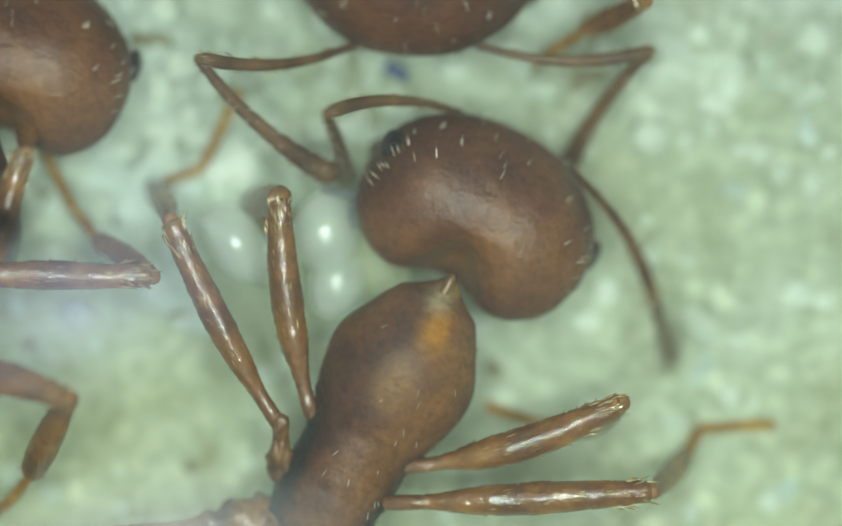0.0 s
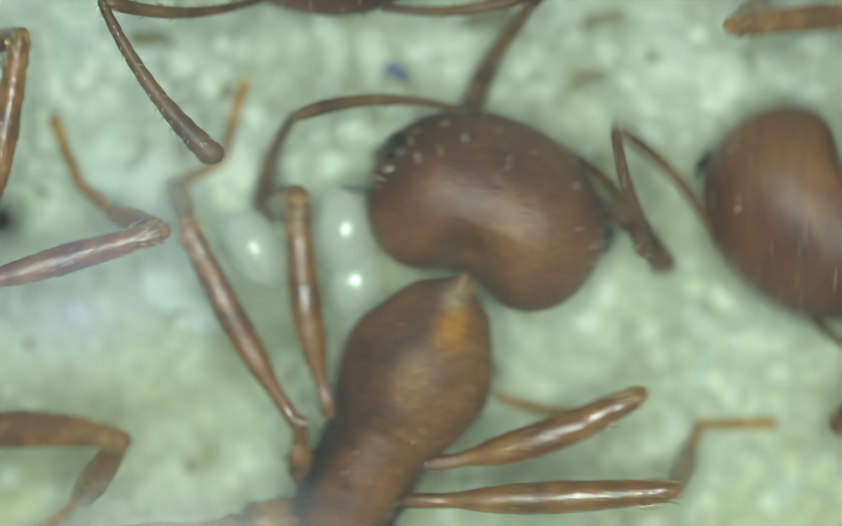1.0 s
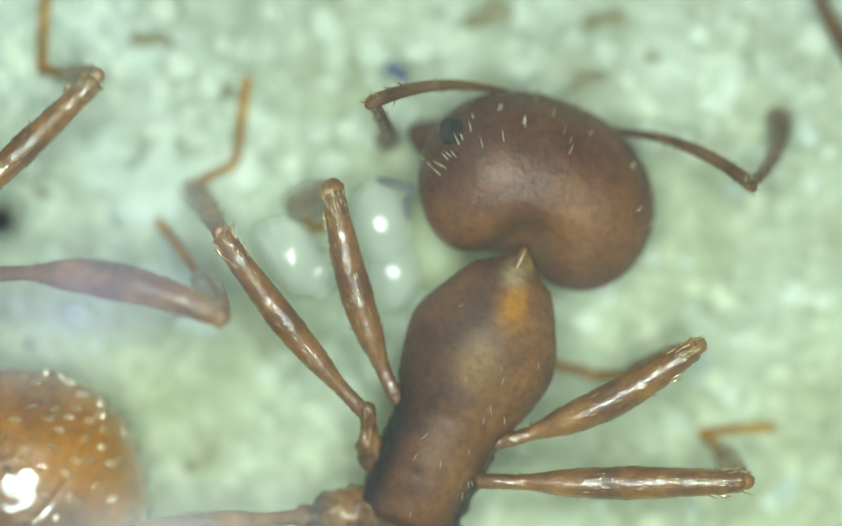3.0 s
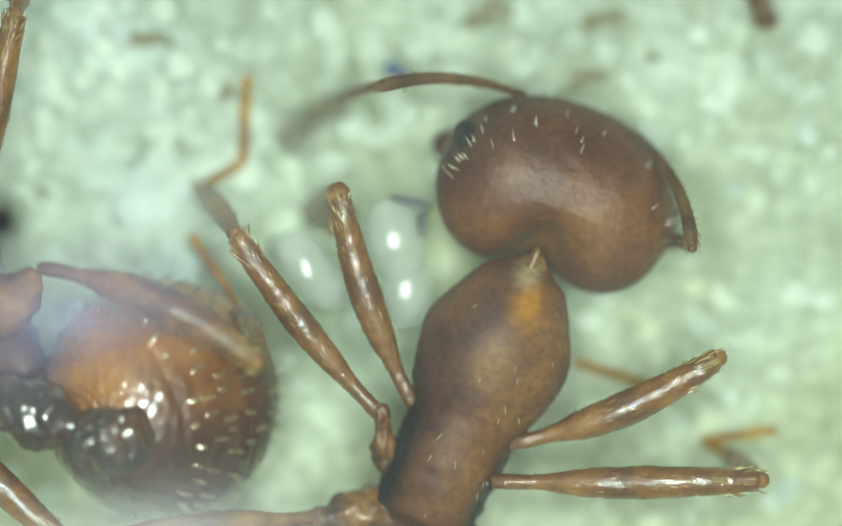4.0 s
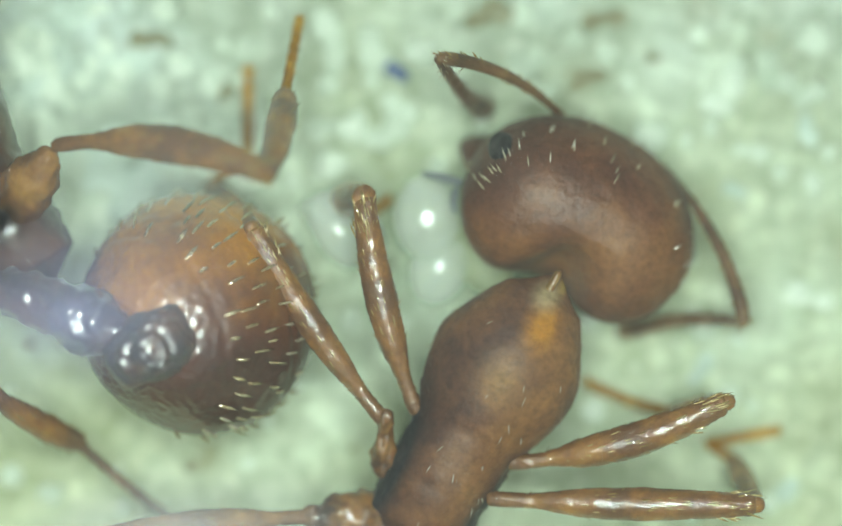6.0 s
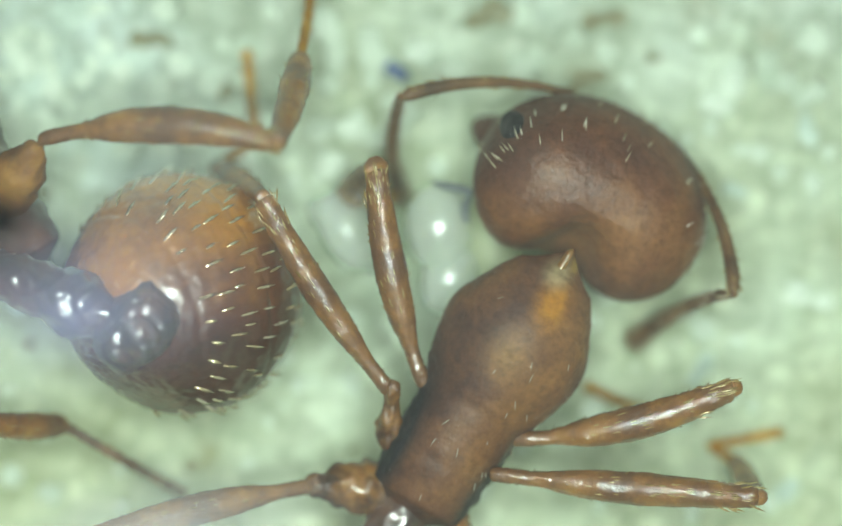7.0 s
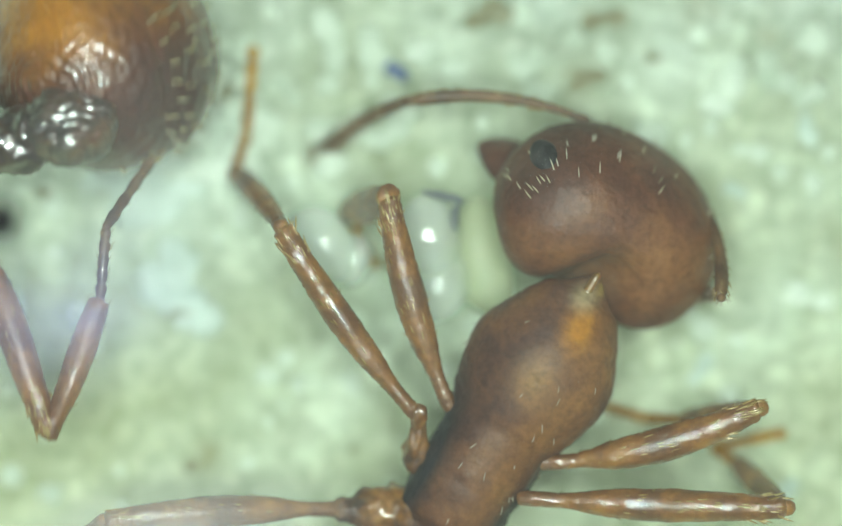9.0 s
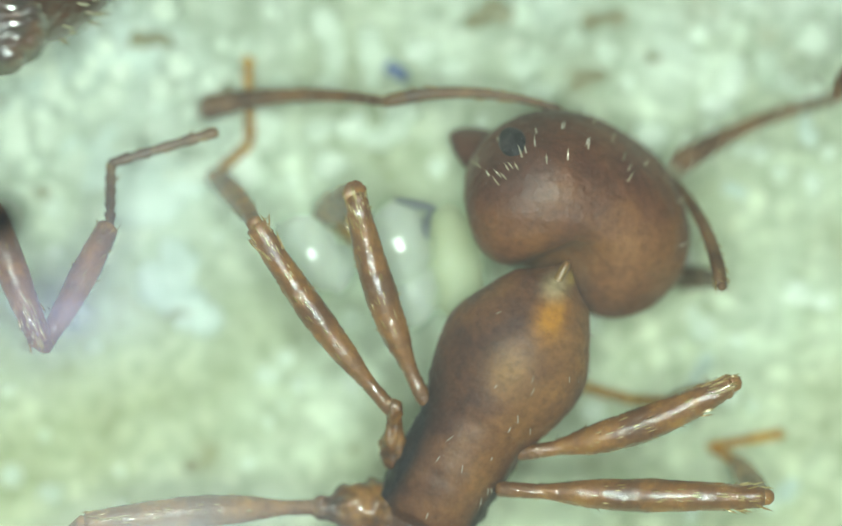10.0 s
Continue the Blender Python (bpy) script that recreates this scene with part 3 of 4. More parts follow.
        self.limb(tarsus(L[3], "tarsus", foot, wide), {t: Vector((m[t].x, m[t].y, max(m[t].z, 12))) for t in self.times}, tip, colour + " tarsus", hint)

    def still_leg(self, base, knee, ankle, tip):
        """A leg that keeps its stance on the body (places on the body)."""
        pts = [Vector(p) for p in (base, knee, ankle, tip)]
        side = 1 if base[0] > 0 else -1
        part("coxa", COXA[0.6], self.root, aim(pts[0] - Vector((side * 110, -60, 30)), pts[0]), "stout coxa")
        for i, kind in enumerate((femur, tibia, tarsus)):
            l = (pts[i + 1] - pts[i]).length
            me, hm, _ = kind(l, 0) if kind is femur else kind(l)
            ob = part(me.name.split(".")[0], me, self.root, aim(pts[i], pts[i + 1]))
            if hm:
                part("bristles", hm, ob)

    def stance(self, which):
        z = 10 - self.neck_z
        for s, k in which:
            y = (-250, -390, -510)[k]
            knee, ankle, tip = (((390, -170, 60), (560, -60, z + 20), (680, 0, z)), ((430, -300, 60), (600, -230, z + 20), (740, -190, z)),
                                ((150, -640, -60), (120, -850, z + 20), (110, -980, z)))[k]
            self.still_leg((s * 85, y, -95), (s * knee[0], *knee[1:]), (s * ankle[0], *ankle[1:]), (s * tip[0], *tip[1:]))

    def abdomen(self, rows=None, waist=(), z=240):
        """rows: t, centre x, y, heading, lift; waist: t, petiole x, y, postpetiole x, y, height. Without rows it lies straight behind the mesosoma."""
        g = part("gaster", GASTER, self.root, Matrix.Translation((0, -985, -60)), "glossy amber-banded gaster with long hairs")
        part("hairs", GASTER_HAIR, g, label="long golden hairs")
        if not rows:
            part("petiole", NODE, self.root, Matrix.Translation((0, -690, -70)) @ turn(-90), "rounded petiole node")
            part("postpetiole", POST, self.root, Matrix.Translation((0, -770, -60)), "rounded postpetiole node")
            return
        n = part("petiole", NODE, self.root, label="dark glossy petiole with a narrow waist")
        p = part("postpetiole", POST, self.root, label="rounded postpetiole node")
        poses, node, post = {}, {}, {}
        for t in self.times:
            x, y, a, lift = table(rows, t)
            poses[t] = Matrix.Translation(at(x, y, z)) @ turn(a) @ Matrix.Rotation(radians(lift), 4, "X")
            px, py, qx, qy, h = table(waist, t)
            one, two = at(px, py, h - 30), at(qx, qy, h)
            node[t], post[t] = aim(one, two), aim(two, poses[t] @ Vector((0, 150, 0)))
        self.key(g, poses)
        self.key(n, node)
        self.key(p, post)


# ---- the nest chamber: plaster floor, walls, cover glass, LED ring ----
def floor():
    nx, ny, w, d = 300, 190, 2400, 1700
    verts, faces = [], []
    for j in range(ny + 1):
        for i in range(nx + 1):
            x, y = -w + 2 * w * i / nx, -d + 2 * d * j / ny
            p = Vector((x, y, 0))
            z = -34 + 26 * noise.fractal(p / 170, 1.0, 2.1, 4) + 16 * noise.noise(p / 45 + Vector((7, 3, 0)))
            verts.append((x, y, min(z, 2)))
    for j in range(ny):
        for i in range(nx):
            a = j * (nx + 1) + i
            faces.append((a, a + 1, a + nx + 2, a + nx + 1))
    n = len(verts)
    ring = [i for i in range(nx + 1)] + [(j * (nx + 1) + nx) for j in range(1, ny + 1)] + \
           [ny * (nx + 1) + i for i in range(nx - 1, -1, -1)] + [j * (nx + 1) for j in range(ny - 1, 0, -1)]
    for r in ring:
        verts.append((verts[r][0], verts[r][1], -500))
    m = len(ring)
    for k in range(m):
        l = (k + 1) % m
        faces.append((ring[l], ring[k], n + k, n + l))
    faces.append(tuple(reversed(range(n, n + m))))
    return tagged(new("floor", mesh("floor", verts, faces, M_PLASTER)), "pale green porous plaster nest floor", "floor", kind="structure")


floor()


def lump(r, sx, sy, sz, seed):
    def shape(d):
        k = 1 + 0.5 * noise.noise(d * 1.5 + Vector((seed * 3.1, seed * 1.7, 0)))
        return Vector((r * sx * d.x * k, r * sy * d.y * k, r * sz * d.z * k))
    return ball(shape, 12, 8)


def scatter(name, label, count, mat, rmin, rmax, seed, where):
    """Many grains bedded in the plaster."""
    rnd = random.Random(seed)
    verts, faces = [], []
    for i in range(count):
        x, y, k = where(rnd)
        r = rnd.uniform(rmin, rmax) * k
        v, f = lump(r, rnd.uniform(.8, 1.3), rnd.uniform(.8, 1.3), 0.5, seed + i)
        p = at(x, y, -22 + 0.1 * r)
        b = len(verts)
        verts += [q + p for q in v]
        faces += [tuple(a + b for a in g) for g in f]
    return tagged(new(name, mesh(name, verts, faces, mat)), label, "grains", kind="stuff")


def anywhere(rnd):
    return rnd.uniform(-500, 2050), rnd.uniform(-400, 1380), 1.0


def upper(rnd):
    return rnd.uniform(-100, 1700) if rnd.random() < 0.5 else rnd.gauss(250, 260), 330 - abs(rnd.gauss(0, 190)), 1.2


scatter("pale_grains", "pale rounded plaster grains bedded in the floor", 300, M_GRAIN, 8, 22, 11, anywhere)
scatter("pale_grains", "bright rounded plaster grains bedded in the floor", 130, M_GRAIN, 10, 26, 900, upper)
scatter("brown_grit", "small brown grit specks in the plaster", 34, M_GRIT, 5, 14, 31, anywhere)


def speck(name, label, x, y, r, sx, sy, mat, seed, spin=0.0, z=-6, sz=0.5, lumps=1):
    """One crumb, grown together from a few lumps."""
    rnd = random.Random(seed)
    verts, faces = [], []
    for i in range(lumps):
        k = 1.0 if lumps == 1 else rnd.uniform(0.35, 0.65)
        v, f = lump(r * k, sx, sy, sz, seed + i)
        o = Vector((0, 0, 0)) if i == 0 else Vector((rnd.uniform(-1, 1) * r * sx * 0.8, rnd.uniform(-1, 1) * r * sy * 0.8, 0))
        n = len(verts)
        verts += [q + o for q in v]
        faces += [tuple(a + n for a in g) for g in f]
    ob = new(name, mesh(name, verts, faces, mat))
    ob.matrix_basis = metres(Matrix.Translation(at(x, y, z)) @ Matrix.Rotation(radians(spin), 4, "Z"))
    return tagged(ob, label, "debris")


speck("blue_fibre", "short dark blue fibre lying on the plaster", 736, 132, 24, 1.4, 0.55, M_BLUE, 4, -38, -16, 0.3)
for x, y, r, sx, sy, spin, tone in ((918, 18, 38, 1.2, 0.8, 20, "brown"), (1122, 36, 28, 1.3, 0.8, 10, "small brown"), (262, 72, 34, 1.5, 0.7, -20, "long brown"),
                                    (1092, 150, 32, 1.5, 0.6, 5, "flat brown"), (1215, 108, 14, 1.0, 0.9, 0, "tiny dark"), (85, 368, 20, 1.0, 0.9, 0, "dark"),
                                    (915, 690, 20, 1.0, 0.9, 0, "dark"), (345, 580, 24, 1.4, 0.6, 25, "dark"),
                                    (420, 160, 20, 1.4, 0.8, 60, "olive brown"), (205, 300, 24, 1.2, 0.8, 30, "dark")):
    speck("soil_crumb", tone + " crumb of soil pressed into the plaster", x, y, r, sx, sy, M_GRIT, int(x), spin, -20, 0.3, 5)
speck("pale_pebble", "bright white grain of plaster", 1500, 232, 34, 0.9, 1.2, M_FLUFF, 12, 0, -14, 0.5, 3)
speck("pale_pebble", "bright white grain of plaster", 1305, 690, 32, 1.0, 1.0, M_FLUFF, 13, 0, -14, 0.5, 3)
speck("pale_pebble", "bright white grain of plaster", 1465, 925, 32, 1.0, 0.9, M_FLUFF, 14, 0, -14, 0.5, 3)
speck("pale_pebble", "large white grain of plaster", 345, 490, 62, 1.0, 0.9, M_FLUFF, 18, 0, -24, 0.4, 5)
speck("pale_pebble", "bright white grain of plaster", 1360, 352, 26, 1.0, 0.9, M_FLUFF, 19, 0, -14, 0.5, 3)
for x, y, r, sd in ((255, 350, 105, 21), (180, 320, 70, 22), (310, 310, 60, 23), (330, 560, 66, 24), (210, 90, 60, 25), (140, 30, 60, 26)):
    speck("cotton_tuft", "soft white tuft of cotton on the plaster", x, y, r, 1.0, 0.85, M_FLUFF, sd, 0, -24, 0.25, 6)


def slab(name, x0, x1, y0, y1, z0, z1, mat, label, category, kind="structure"):
    v = [(x, y, z) for z in (z0, z1) for y in (y0, y1) for x in (x0, x1)]
    f = [(0, 2, 3, 1), (4, 5, 7, 6), (0, 1, 5, 4), (2, 6, 7, 3), (0, 4, 6, 2), (1, 3, 7, 5)]
    return tagged(new(name, mesh(name, v, f, mat, False)), label, category, kind=kind)


slab("wall_north", -2400, 2400, 1701, 1801, -500, 950, M_WALL, "pale acrylic side wall of the nest", "wall")
slab("wall_south", -2400, 2400, -1801, -1701, -500, 950, M_WALL, "pale acrylic side wall of the nest", "wall")
slab("wall_west", -2500, -2401, -1801, 1801, -500, 950, M_WALL, "pale acrylic side wall of the nest", "wall")
slab("wall_east", 2401, 2500, -1801, 1801, -500, 950, M_WALL, "pale acrylic side wall of the nest", "wall")
cover = slab("cover_glass", -2500, 2500, -1801, 1801, 952, 1180, M_GLASS, "clear glass cover over the nest, lightly fogged", "glass cover")
cover.visible_shadow = False


def film(name, x, y, r, mat, label, z, narrow=1.0, spin=0.0):
    n = 48
    v = [(0, 0, 0)] + [(r * math.cos(2 * math.pi * i / n), r * math.sin(2 * math.pi * i / n), 0) for i in range(n)]
    ob = part(name, mesh(name, v, [(0, 1 + i, 1 + (i + 1) % n) for i in range(n)], mat), cover, Matrix.Translation(at(x, y, z)) @ Matrix.Rotation(radians(spin), 4, "Z") @ Matrix.Diagonal((1, narrow, 1, 1)), label)
    ob.visible_shadow = False
    return ob


# sheets of diffuse colour paint the lamp's glare and the haze on the glass
film("haze_veil", 130, 575, 400, M_FILM, "bluish veil of painted lamp glare on the glass", 1186, 0.55, 14)
film("haze_veil", 270, 330, 400, M_PALE_VEIL, "pale veil of painted haze on the glass", 1195, 0.7, 30)
film("haze_veil", 260, 1010, 400, M_PALE_VEIL, "pale veil of painted haze on the glass", 1189, 0.7, 0)
film("haze_veil", 330, 985, 430, M_STREAK, "pale streak of painted haze on the glass", 1198, 0.3, 4)
film("haze", 784, 490, 1700, M_HAZE, "thin even haze on the glass", 1192)
dv, df = lump(44, 0.75, 0.85, 0.3, 3)
part("dirt_speck", mesh("dirt_speck", dv, df, M_BLACK), cover, Matrix.Translation(at(4, 410, 1204)), "black speck of dirt under the glass")


def led_ring():
    """Flat glowing ring of LEDs with a bevelled edge, open in the middle for the lens."""
    verts, faces = [], []
    n = 96
    rim = [(0.0046, 0.0003), (0.0048, 0.0), (0.0066, 0.0), (0.0068, 0.0003), (0.0068, 0.0014), (0.0046, 0.0014)]
    m = len(rim)
    for i in range(n):
        a = 2 * math.pi * i / n
        for r, z in rim:
            verts.append((r / U * math.cos(a), r / U * math.sin(a), z / U))
    for i in range(n):
        for j in range(m):
            i2, j2 = (i + 1) % n, (j + 1) % m
            faces.append((i * m + j, i * m + j2, i2 * m + j2, i2 * m + j))
    ob = new("led_ring", mesh("led_ring", verts, faces, M_LED, False))
    ob.matrix_basis = metres(Matrix.Translation((0, 0, 0.0402 / U)))
    return tagged(ob, "glowing white LED ring round the microscope lens", "ring light")


led_ring()

# ---- the large ant that stands over the brood ----
A_TIMES = [0, 0.3, 0.5, 0.8, 1, 1.2, 1.3, 1.5, 1.6, 1.8, 1.9, 2, 2.1, 2.3, 2.5, 2.7, 3.8, 3.9, 4, 4.1, 4.2, 4.3, 4.5, 4.6, 4.7, 4.8, 4.9, 5, 5.2, 6.3, 6.5, 6.6, 6.8, 6.9, 7, 7.1, 7.2, 7.3, 7.4, 7.5, 7.6, 7.8, 8, 8.2, 8.3, 8.5, 8.6, 8.8, 9, 9.2, 9.5, 9.7, 9.8, 10]
A_TRACK = [(0, 842, 505, 60.5), (0.3, 833, 500, 61.4), (0.5, 824, 506, 61.9), (0.8, 828, 508, 62.2), (1, 868, 498, 62.2), (1.2, 975, 508, 64.2),
           (1.5, 982, 486, 64), (1.8, 978, 437, 63.2), (2, 949, 424, 66.9), (2.1, 943, 420, 67.2), (2.3, 943, 432, 66.6), (2.5, 962, 450, 65.4)]
A_TRACK += [(2.7, 972, 455, 65.6), (3.8, 985, 455, 66), (4, 1000, 455, 66.2), (4.5, 1020, 460, 66.1), (5, 1038, 488, 64.4), (5.2, 1040, 483, 64),
            (6.3, 1038, 502, 59), (6.5, 1034, 490, 58.8), (7, 1063, 458, 57.7), (7.3, 1045, 492, 57.9), (7.5, 1061, 487, 57), (8, 1083, 485, 58.8)]
A_TRACK += [(8.3, 1125, 502, 56.4), (8.5, 1120, 503, 56.7), (8.8, 1100, 492, 57.6), (9, 1112, 502, 57.9), (9.5, 1090, 485, 58.6), (10, 1055, 480, 60.2)]
A = Ant("large red-brown ant standing over eggs on plaster", A_TIMES, A_TRACK)
A.head([(0, 63, 2, 56, 0, 0), (0.3, 66, 1, 56, 0, 0), (0.5, 69, 0, 56, 0, 0), (1, 68, 1, 56, 0, 0), (1.2, 69, 3, 56, 8, 2), (1.5, 73, 8, 56, 19, 6), (2.1, 74, 15, 56, 19, 8), (2.7, 71, 14, 57, 19, 8),
        (4, 71, 6, 58, 19, 8), (5, 66, 9, 58, 19, 8), (6.5, 61, 11, 58, 17, 8), (7, 63, 10, 58, 17, 8), (7.5, 64, 13, 58, 17, 8), (8, 63, 15, 60, 22, 10)]
       + [(8.5, 61, 22, 62, 34, 16), (9, 61, 24, 62, 34, 16), (9.5, 60, 24, 62, 34, 16), (10, 61, 22, 62, 32, 15)])
A_LEFT = [(0, 655, 212, 640, 330), (0.3, 505, 240, 380, 300), (0.5, 690, 165, 530, 190), (0.8, 510, 210, 330, 190), (1, 570, 215, 500, 385),
          (1.2, 690, 190, 440, 240), (1.5, 640, 100, 480, -80), (1.8, 700, 150, 590, 230), (2, 570, 215, 200, 370), (2.1, 570, 235, 240, 415),
          (2.3, 575, 240, 220, 310), (2.5, 600, 140, 420, 85), (2.7, 695, 160, 740, 280), (3.8, 745, 225, 400, 325), (3.9, 640, 185, 420, 150), (4, 735, 165, 530, 268), (4.1, 720, 210, 590, 390), (4.2, 720, 215, 580, 380), (4.3, 700, 225, 460, 400)]
A_LEFT += [(4.5, 650, 250, 430, 400), (4.6, 700, 200, 600, 290), (4.7, 720, 200, 610, 340), (4.8, 690, 215, 450, 390), (4.9, 690, 215, 470, 390), (5, 790, 155, 560, 60), (5.2, 770, 30, 690, -40), (6.3, 880, 150, 880, 280), (6.5, 870, 130, 890, 200), (6.6, 880, 130, 880, 220), (6.8, 855, 180, 825, 330), (6.9, 850, 180, 800, 320),
           (7, 760, 180, 750, 330), (7.2, 740, 200, 560, 380), (7.3, 735, 210, 545, 400), (7.4, 690, 230, 470, 320), (7.5, 735, 175, 530, 200), (7.6, 690, 185, 370, 200), (7.8, 700, 190, 410, 290), (8, 750, 140, 630, 90), (8.2, 830, 195, 750, 350), (8.3, 845, 195, 770, 340),
           (8.5, 870, 185, 770, 275), (8.8, 740, 200, 430, 250), (9, 750, 185, 640, 270), (9.2, 790, 225, 745, 350), (9.5, 805, 220, 740, 370), (9.7, 830, 200, 750, 330), (9.8, 760, 200, 530, 250), (10, 700, 190, 360, 205)]
A.antenna(-1, A_LEFT)
A_RIGHT = [(0, 1205, 545, 1240, 650), (0.3, 1265, 370, 1400, 270), (0.5, 1272, 508, 1368, 395), (0.8, 1175, 475, 1080, 410), (1, 1160, 420, 1090, 370),
           (1.2, 1250, 380, 1200, 430), (1.5, 1235, 390, 1190, 450), (1.8, 1190, 330, 1170, 400), (2.1, 1160, 310, 1140, 380), (2.3, 1190, 310, 1160, 370),
           (2.5, 1318, 332, 1328, 345), (2.7, 1370, 305, 1500, 200), (3.8, 1275, 445, 1180, 450), (4, 1262, 410, 1200, 450), (4.5, 1265, 410, 1220, 470), (4.7, 1275, 420, 1230, 480), (4.8, 1300, 500, 1260, 690), (4.9, 1315, 520, 1270, 700)]
A_RIGHT += [(5, 1380, 585, 1350, 870), (5.2, 1465, 465, 1530, 400), (6.3, 1360, 635, 1220, 770), (6.5, 1390, 590, 1425, 800), (6.6, 1420, 520, 1530, 620), (6.8, 1380, 530, 1400, 800), (6.9, 1390, 480, 1480, 680), (7, 1355, 520, 1190, 630),
            (7.3, 1310, 500, 1250, 560), (7.5, 1312, 400, 1260, 470), (8, 1325, 470, 1300, 560), (8.3, 1355, 560, 1260, 600), (8.5, 1350, 630, 1230, 770),
            (8.8, 1330, 570, 1250, 600), (9, 1325, 500, 1260, 560), (9.5, 1340, 610, 1270, 880), (9.7, 1335, 520, 1255, 700), (9.8, 1330, 500, 1270, 560), (10, 1322, 495, 1280, 520)]
A.antenna(1, A_RIGHT)


def leg_rows(knees, feet):
    """Rows of knee, ankle, mid-foot and tip from the knee's own times and fewer rows of the foot."""
    return [(k[0], k[1], k[2], *table(feet, k[0])) for k in knees]


A_LM_KNEE = [(0, 325, 425), (0.3, 318, 425), (0.5, 315, 430), (0.8, 322, 425), (1, 352, 427), (1.2, 448, 480), (1.5, 420, 445), (1.8, 405, 405),
             (2, 385, 412), (2.1, 382, 410), (2.3, 380, 415), (2.5, 400, 425), (2.7, 407, 435), (3.8, 435, 445), (4, 447, 447), (4.5, 455, 468),
             (5, 464, 470), (5.2, 462, 460), (6.3, 467, 410), (6.5, 466, 412), (7, 494, 376), (7.3, 485, 405), (7.5, 486, 396), (8, 520, 412),
             (8.3, 552, 415), (8.5, 550, 420), (8.8, 525, 415), (9, 534, 437), (9.5, 510, 427), (10, 484, 430)]
A_LM_FOOT = [(0, 285, 350, 405, 302, 455, 150), (0.9, 300, 345, 410, 302, 458, 145), (1.2, 368, 350, 425, 303, 460, 142), (2, 338, 348, 425, 305, 460, 140),
             (4, 368, 350, 438, 312, 460, 140), (5, 378, 360, 442, 312, 460, 140), (6.5, 395, 345, 440, 300, 462, 140), (7.5, 412, 285, 448, 262, 465, 140),
             (8.5, 458, 292, 455, 265, 468, 140), (9, 432, 318, 448, 285, 468, 140), (10, 396, 325, 440, 290, 462, 140)]
A.leg((-135, -408, -8), leg_rows(A_LM_KNEE, A_LM_FOOT), L=(436, 340, 100, 168), bow=-10, kz=(352, 30), coxa=(-96, -478, -50))
A_LF_KNEE = [(0, 517, 348), (0.3, 500, 350), (0.5, 487, 358), (0.8, 492, 355), (1, 550, 345), (1.2, 658, 368), (1.5, 645, 355), (1.8, 622, 318),
             (2, 590, 325), (2.1, 583, 328), (2.3, 583, 335), (2.5, 612, 335), (2.7, 618, 335), (3.8, 612, 352), (4, 628, 355), (4.5, 645, 368),
             (5, 670, 368), (5.2, 672, 358), (6.3, 672, 340), (6.5, 672, 338), (7, 700, 310), (7.3, 680, 345), (7.5, 692, 338), (8, 710, 350),
             (8.3, 743, 358), (8.5, 740, 360), (8.8, 695, 360), (9, 725, 370), (9.5, 712, 360), (10, 662, 362)]
A_LF_FOOT = [(0, 475, 378, 500, 425, 530, 405), (1, 520, 380, 545, 420, 575, 405), (2.1, 525, 372, 552, 430, 575, 445), (4, 585, 395, 620, 430, 655, 400),
             (5, 625, 395, 665, 415, 715, 385), (6.5, 640, 365, 685, 395, 735, 360), (7.5, 645, 368, 690, 395, 742, 352), (8.5, 670, 385, 695, 440, 712, 470),
             (9, 652, 395, 672, 445, 688, 475), (10, 605, 395, 640, 430, 665, 450)]
A.leg((-93, -362, -25), leg_rows(A_LF_KNEE, A_LF_FOOT), L=(412, 330, 60, 60), bow=-15, thick=1.12, shin=1.5, kz=(345, 40), hint=(0.2, 0.9, 0.3))
A_RF_KNEE = [(0, 1152, 752), (0.3, 1145, 748), (0.5, 1142, 735), (0.8, 1152, 730), (1, 1182, 738), (1.2, 1305, 745), (1.5, 1302, 682), (1.8, 1280, 635),
             (2, 1275, 610), (2.1, 1272, 605), (2.3, 1262, 620), (2.5, 1282, 640), (2.7, 1290, 645), (3.8, 1325, 660), (4, 1342, 665), (4.5, 1362, 675),
             (5, 1370, 718), (5.2, 1372, 712), (6.3, 1342, 758), (6.5, 1342, 745), (7, 1368, 722), (7.3, 1345, 768), (7.5, 1365, 748), (8, 1385, 740),
             (8.3, 1412, 770), (8.5, 1412, 762), (8.8, 1405, 738), (9, 1408, 762), (9.5, 1380, 752), (10, 1362, 715)]
A_RF_FOOT = [(0, 1085, 800, 975, 785, 880, 748), (0.6, 1085, 770, 995, 745, 895, 700), (1, 1090, 775, 1010, 765, 920, 738), (1.5, 1165, 745, 1110, 735, 1045, 722),
             (2.1, 1140, 672, 1085, 670, 1020, 660), (2.7, 1150, 695, 1095, 700, 1040, 685), (3.8, 1230, 720, 1170, 700, 1070, 670), (5, 1260, 770, 1185, 742, 1095, 705),
             (6.5, 1250, 770, 1180, 755, 1090, 715), (7.5, 1250, 765, 1185, 765, 1105, 730), (8.5, 1270, 800, 1190, 795, 1145, 775), (10, 1250, 750, 1180, 745, 1105, 725)]
A.leg((104, -358, -25), leg_rows(A_RF_KNEE, A_RF_FOOT), L=(420, 300, 95, 105), bow=22, thick=1.2, kz=(350, 60), hint=(0.2, 0.9, 0.3))
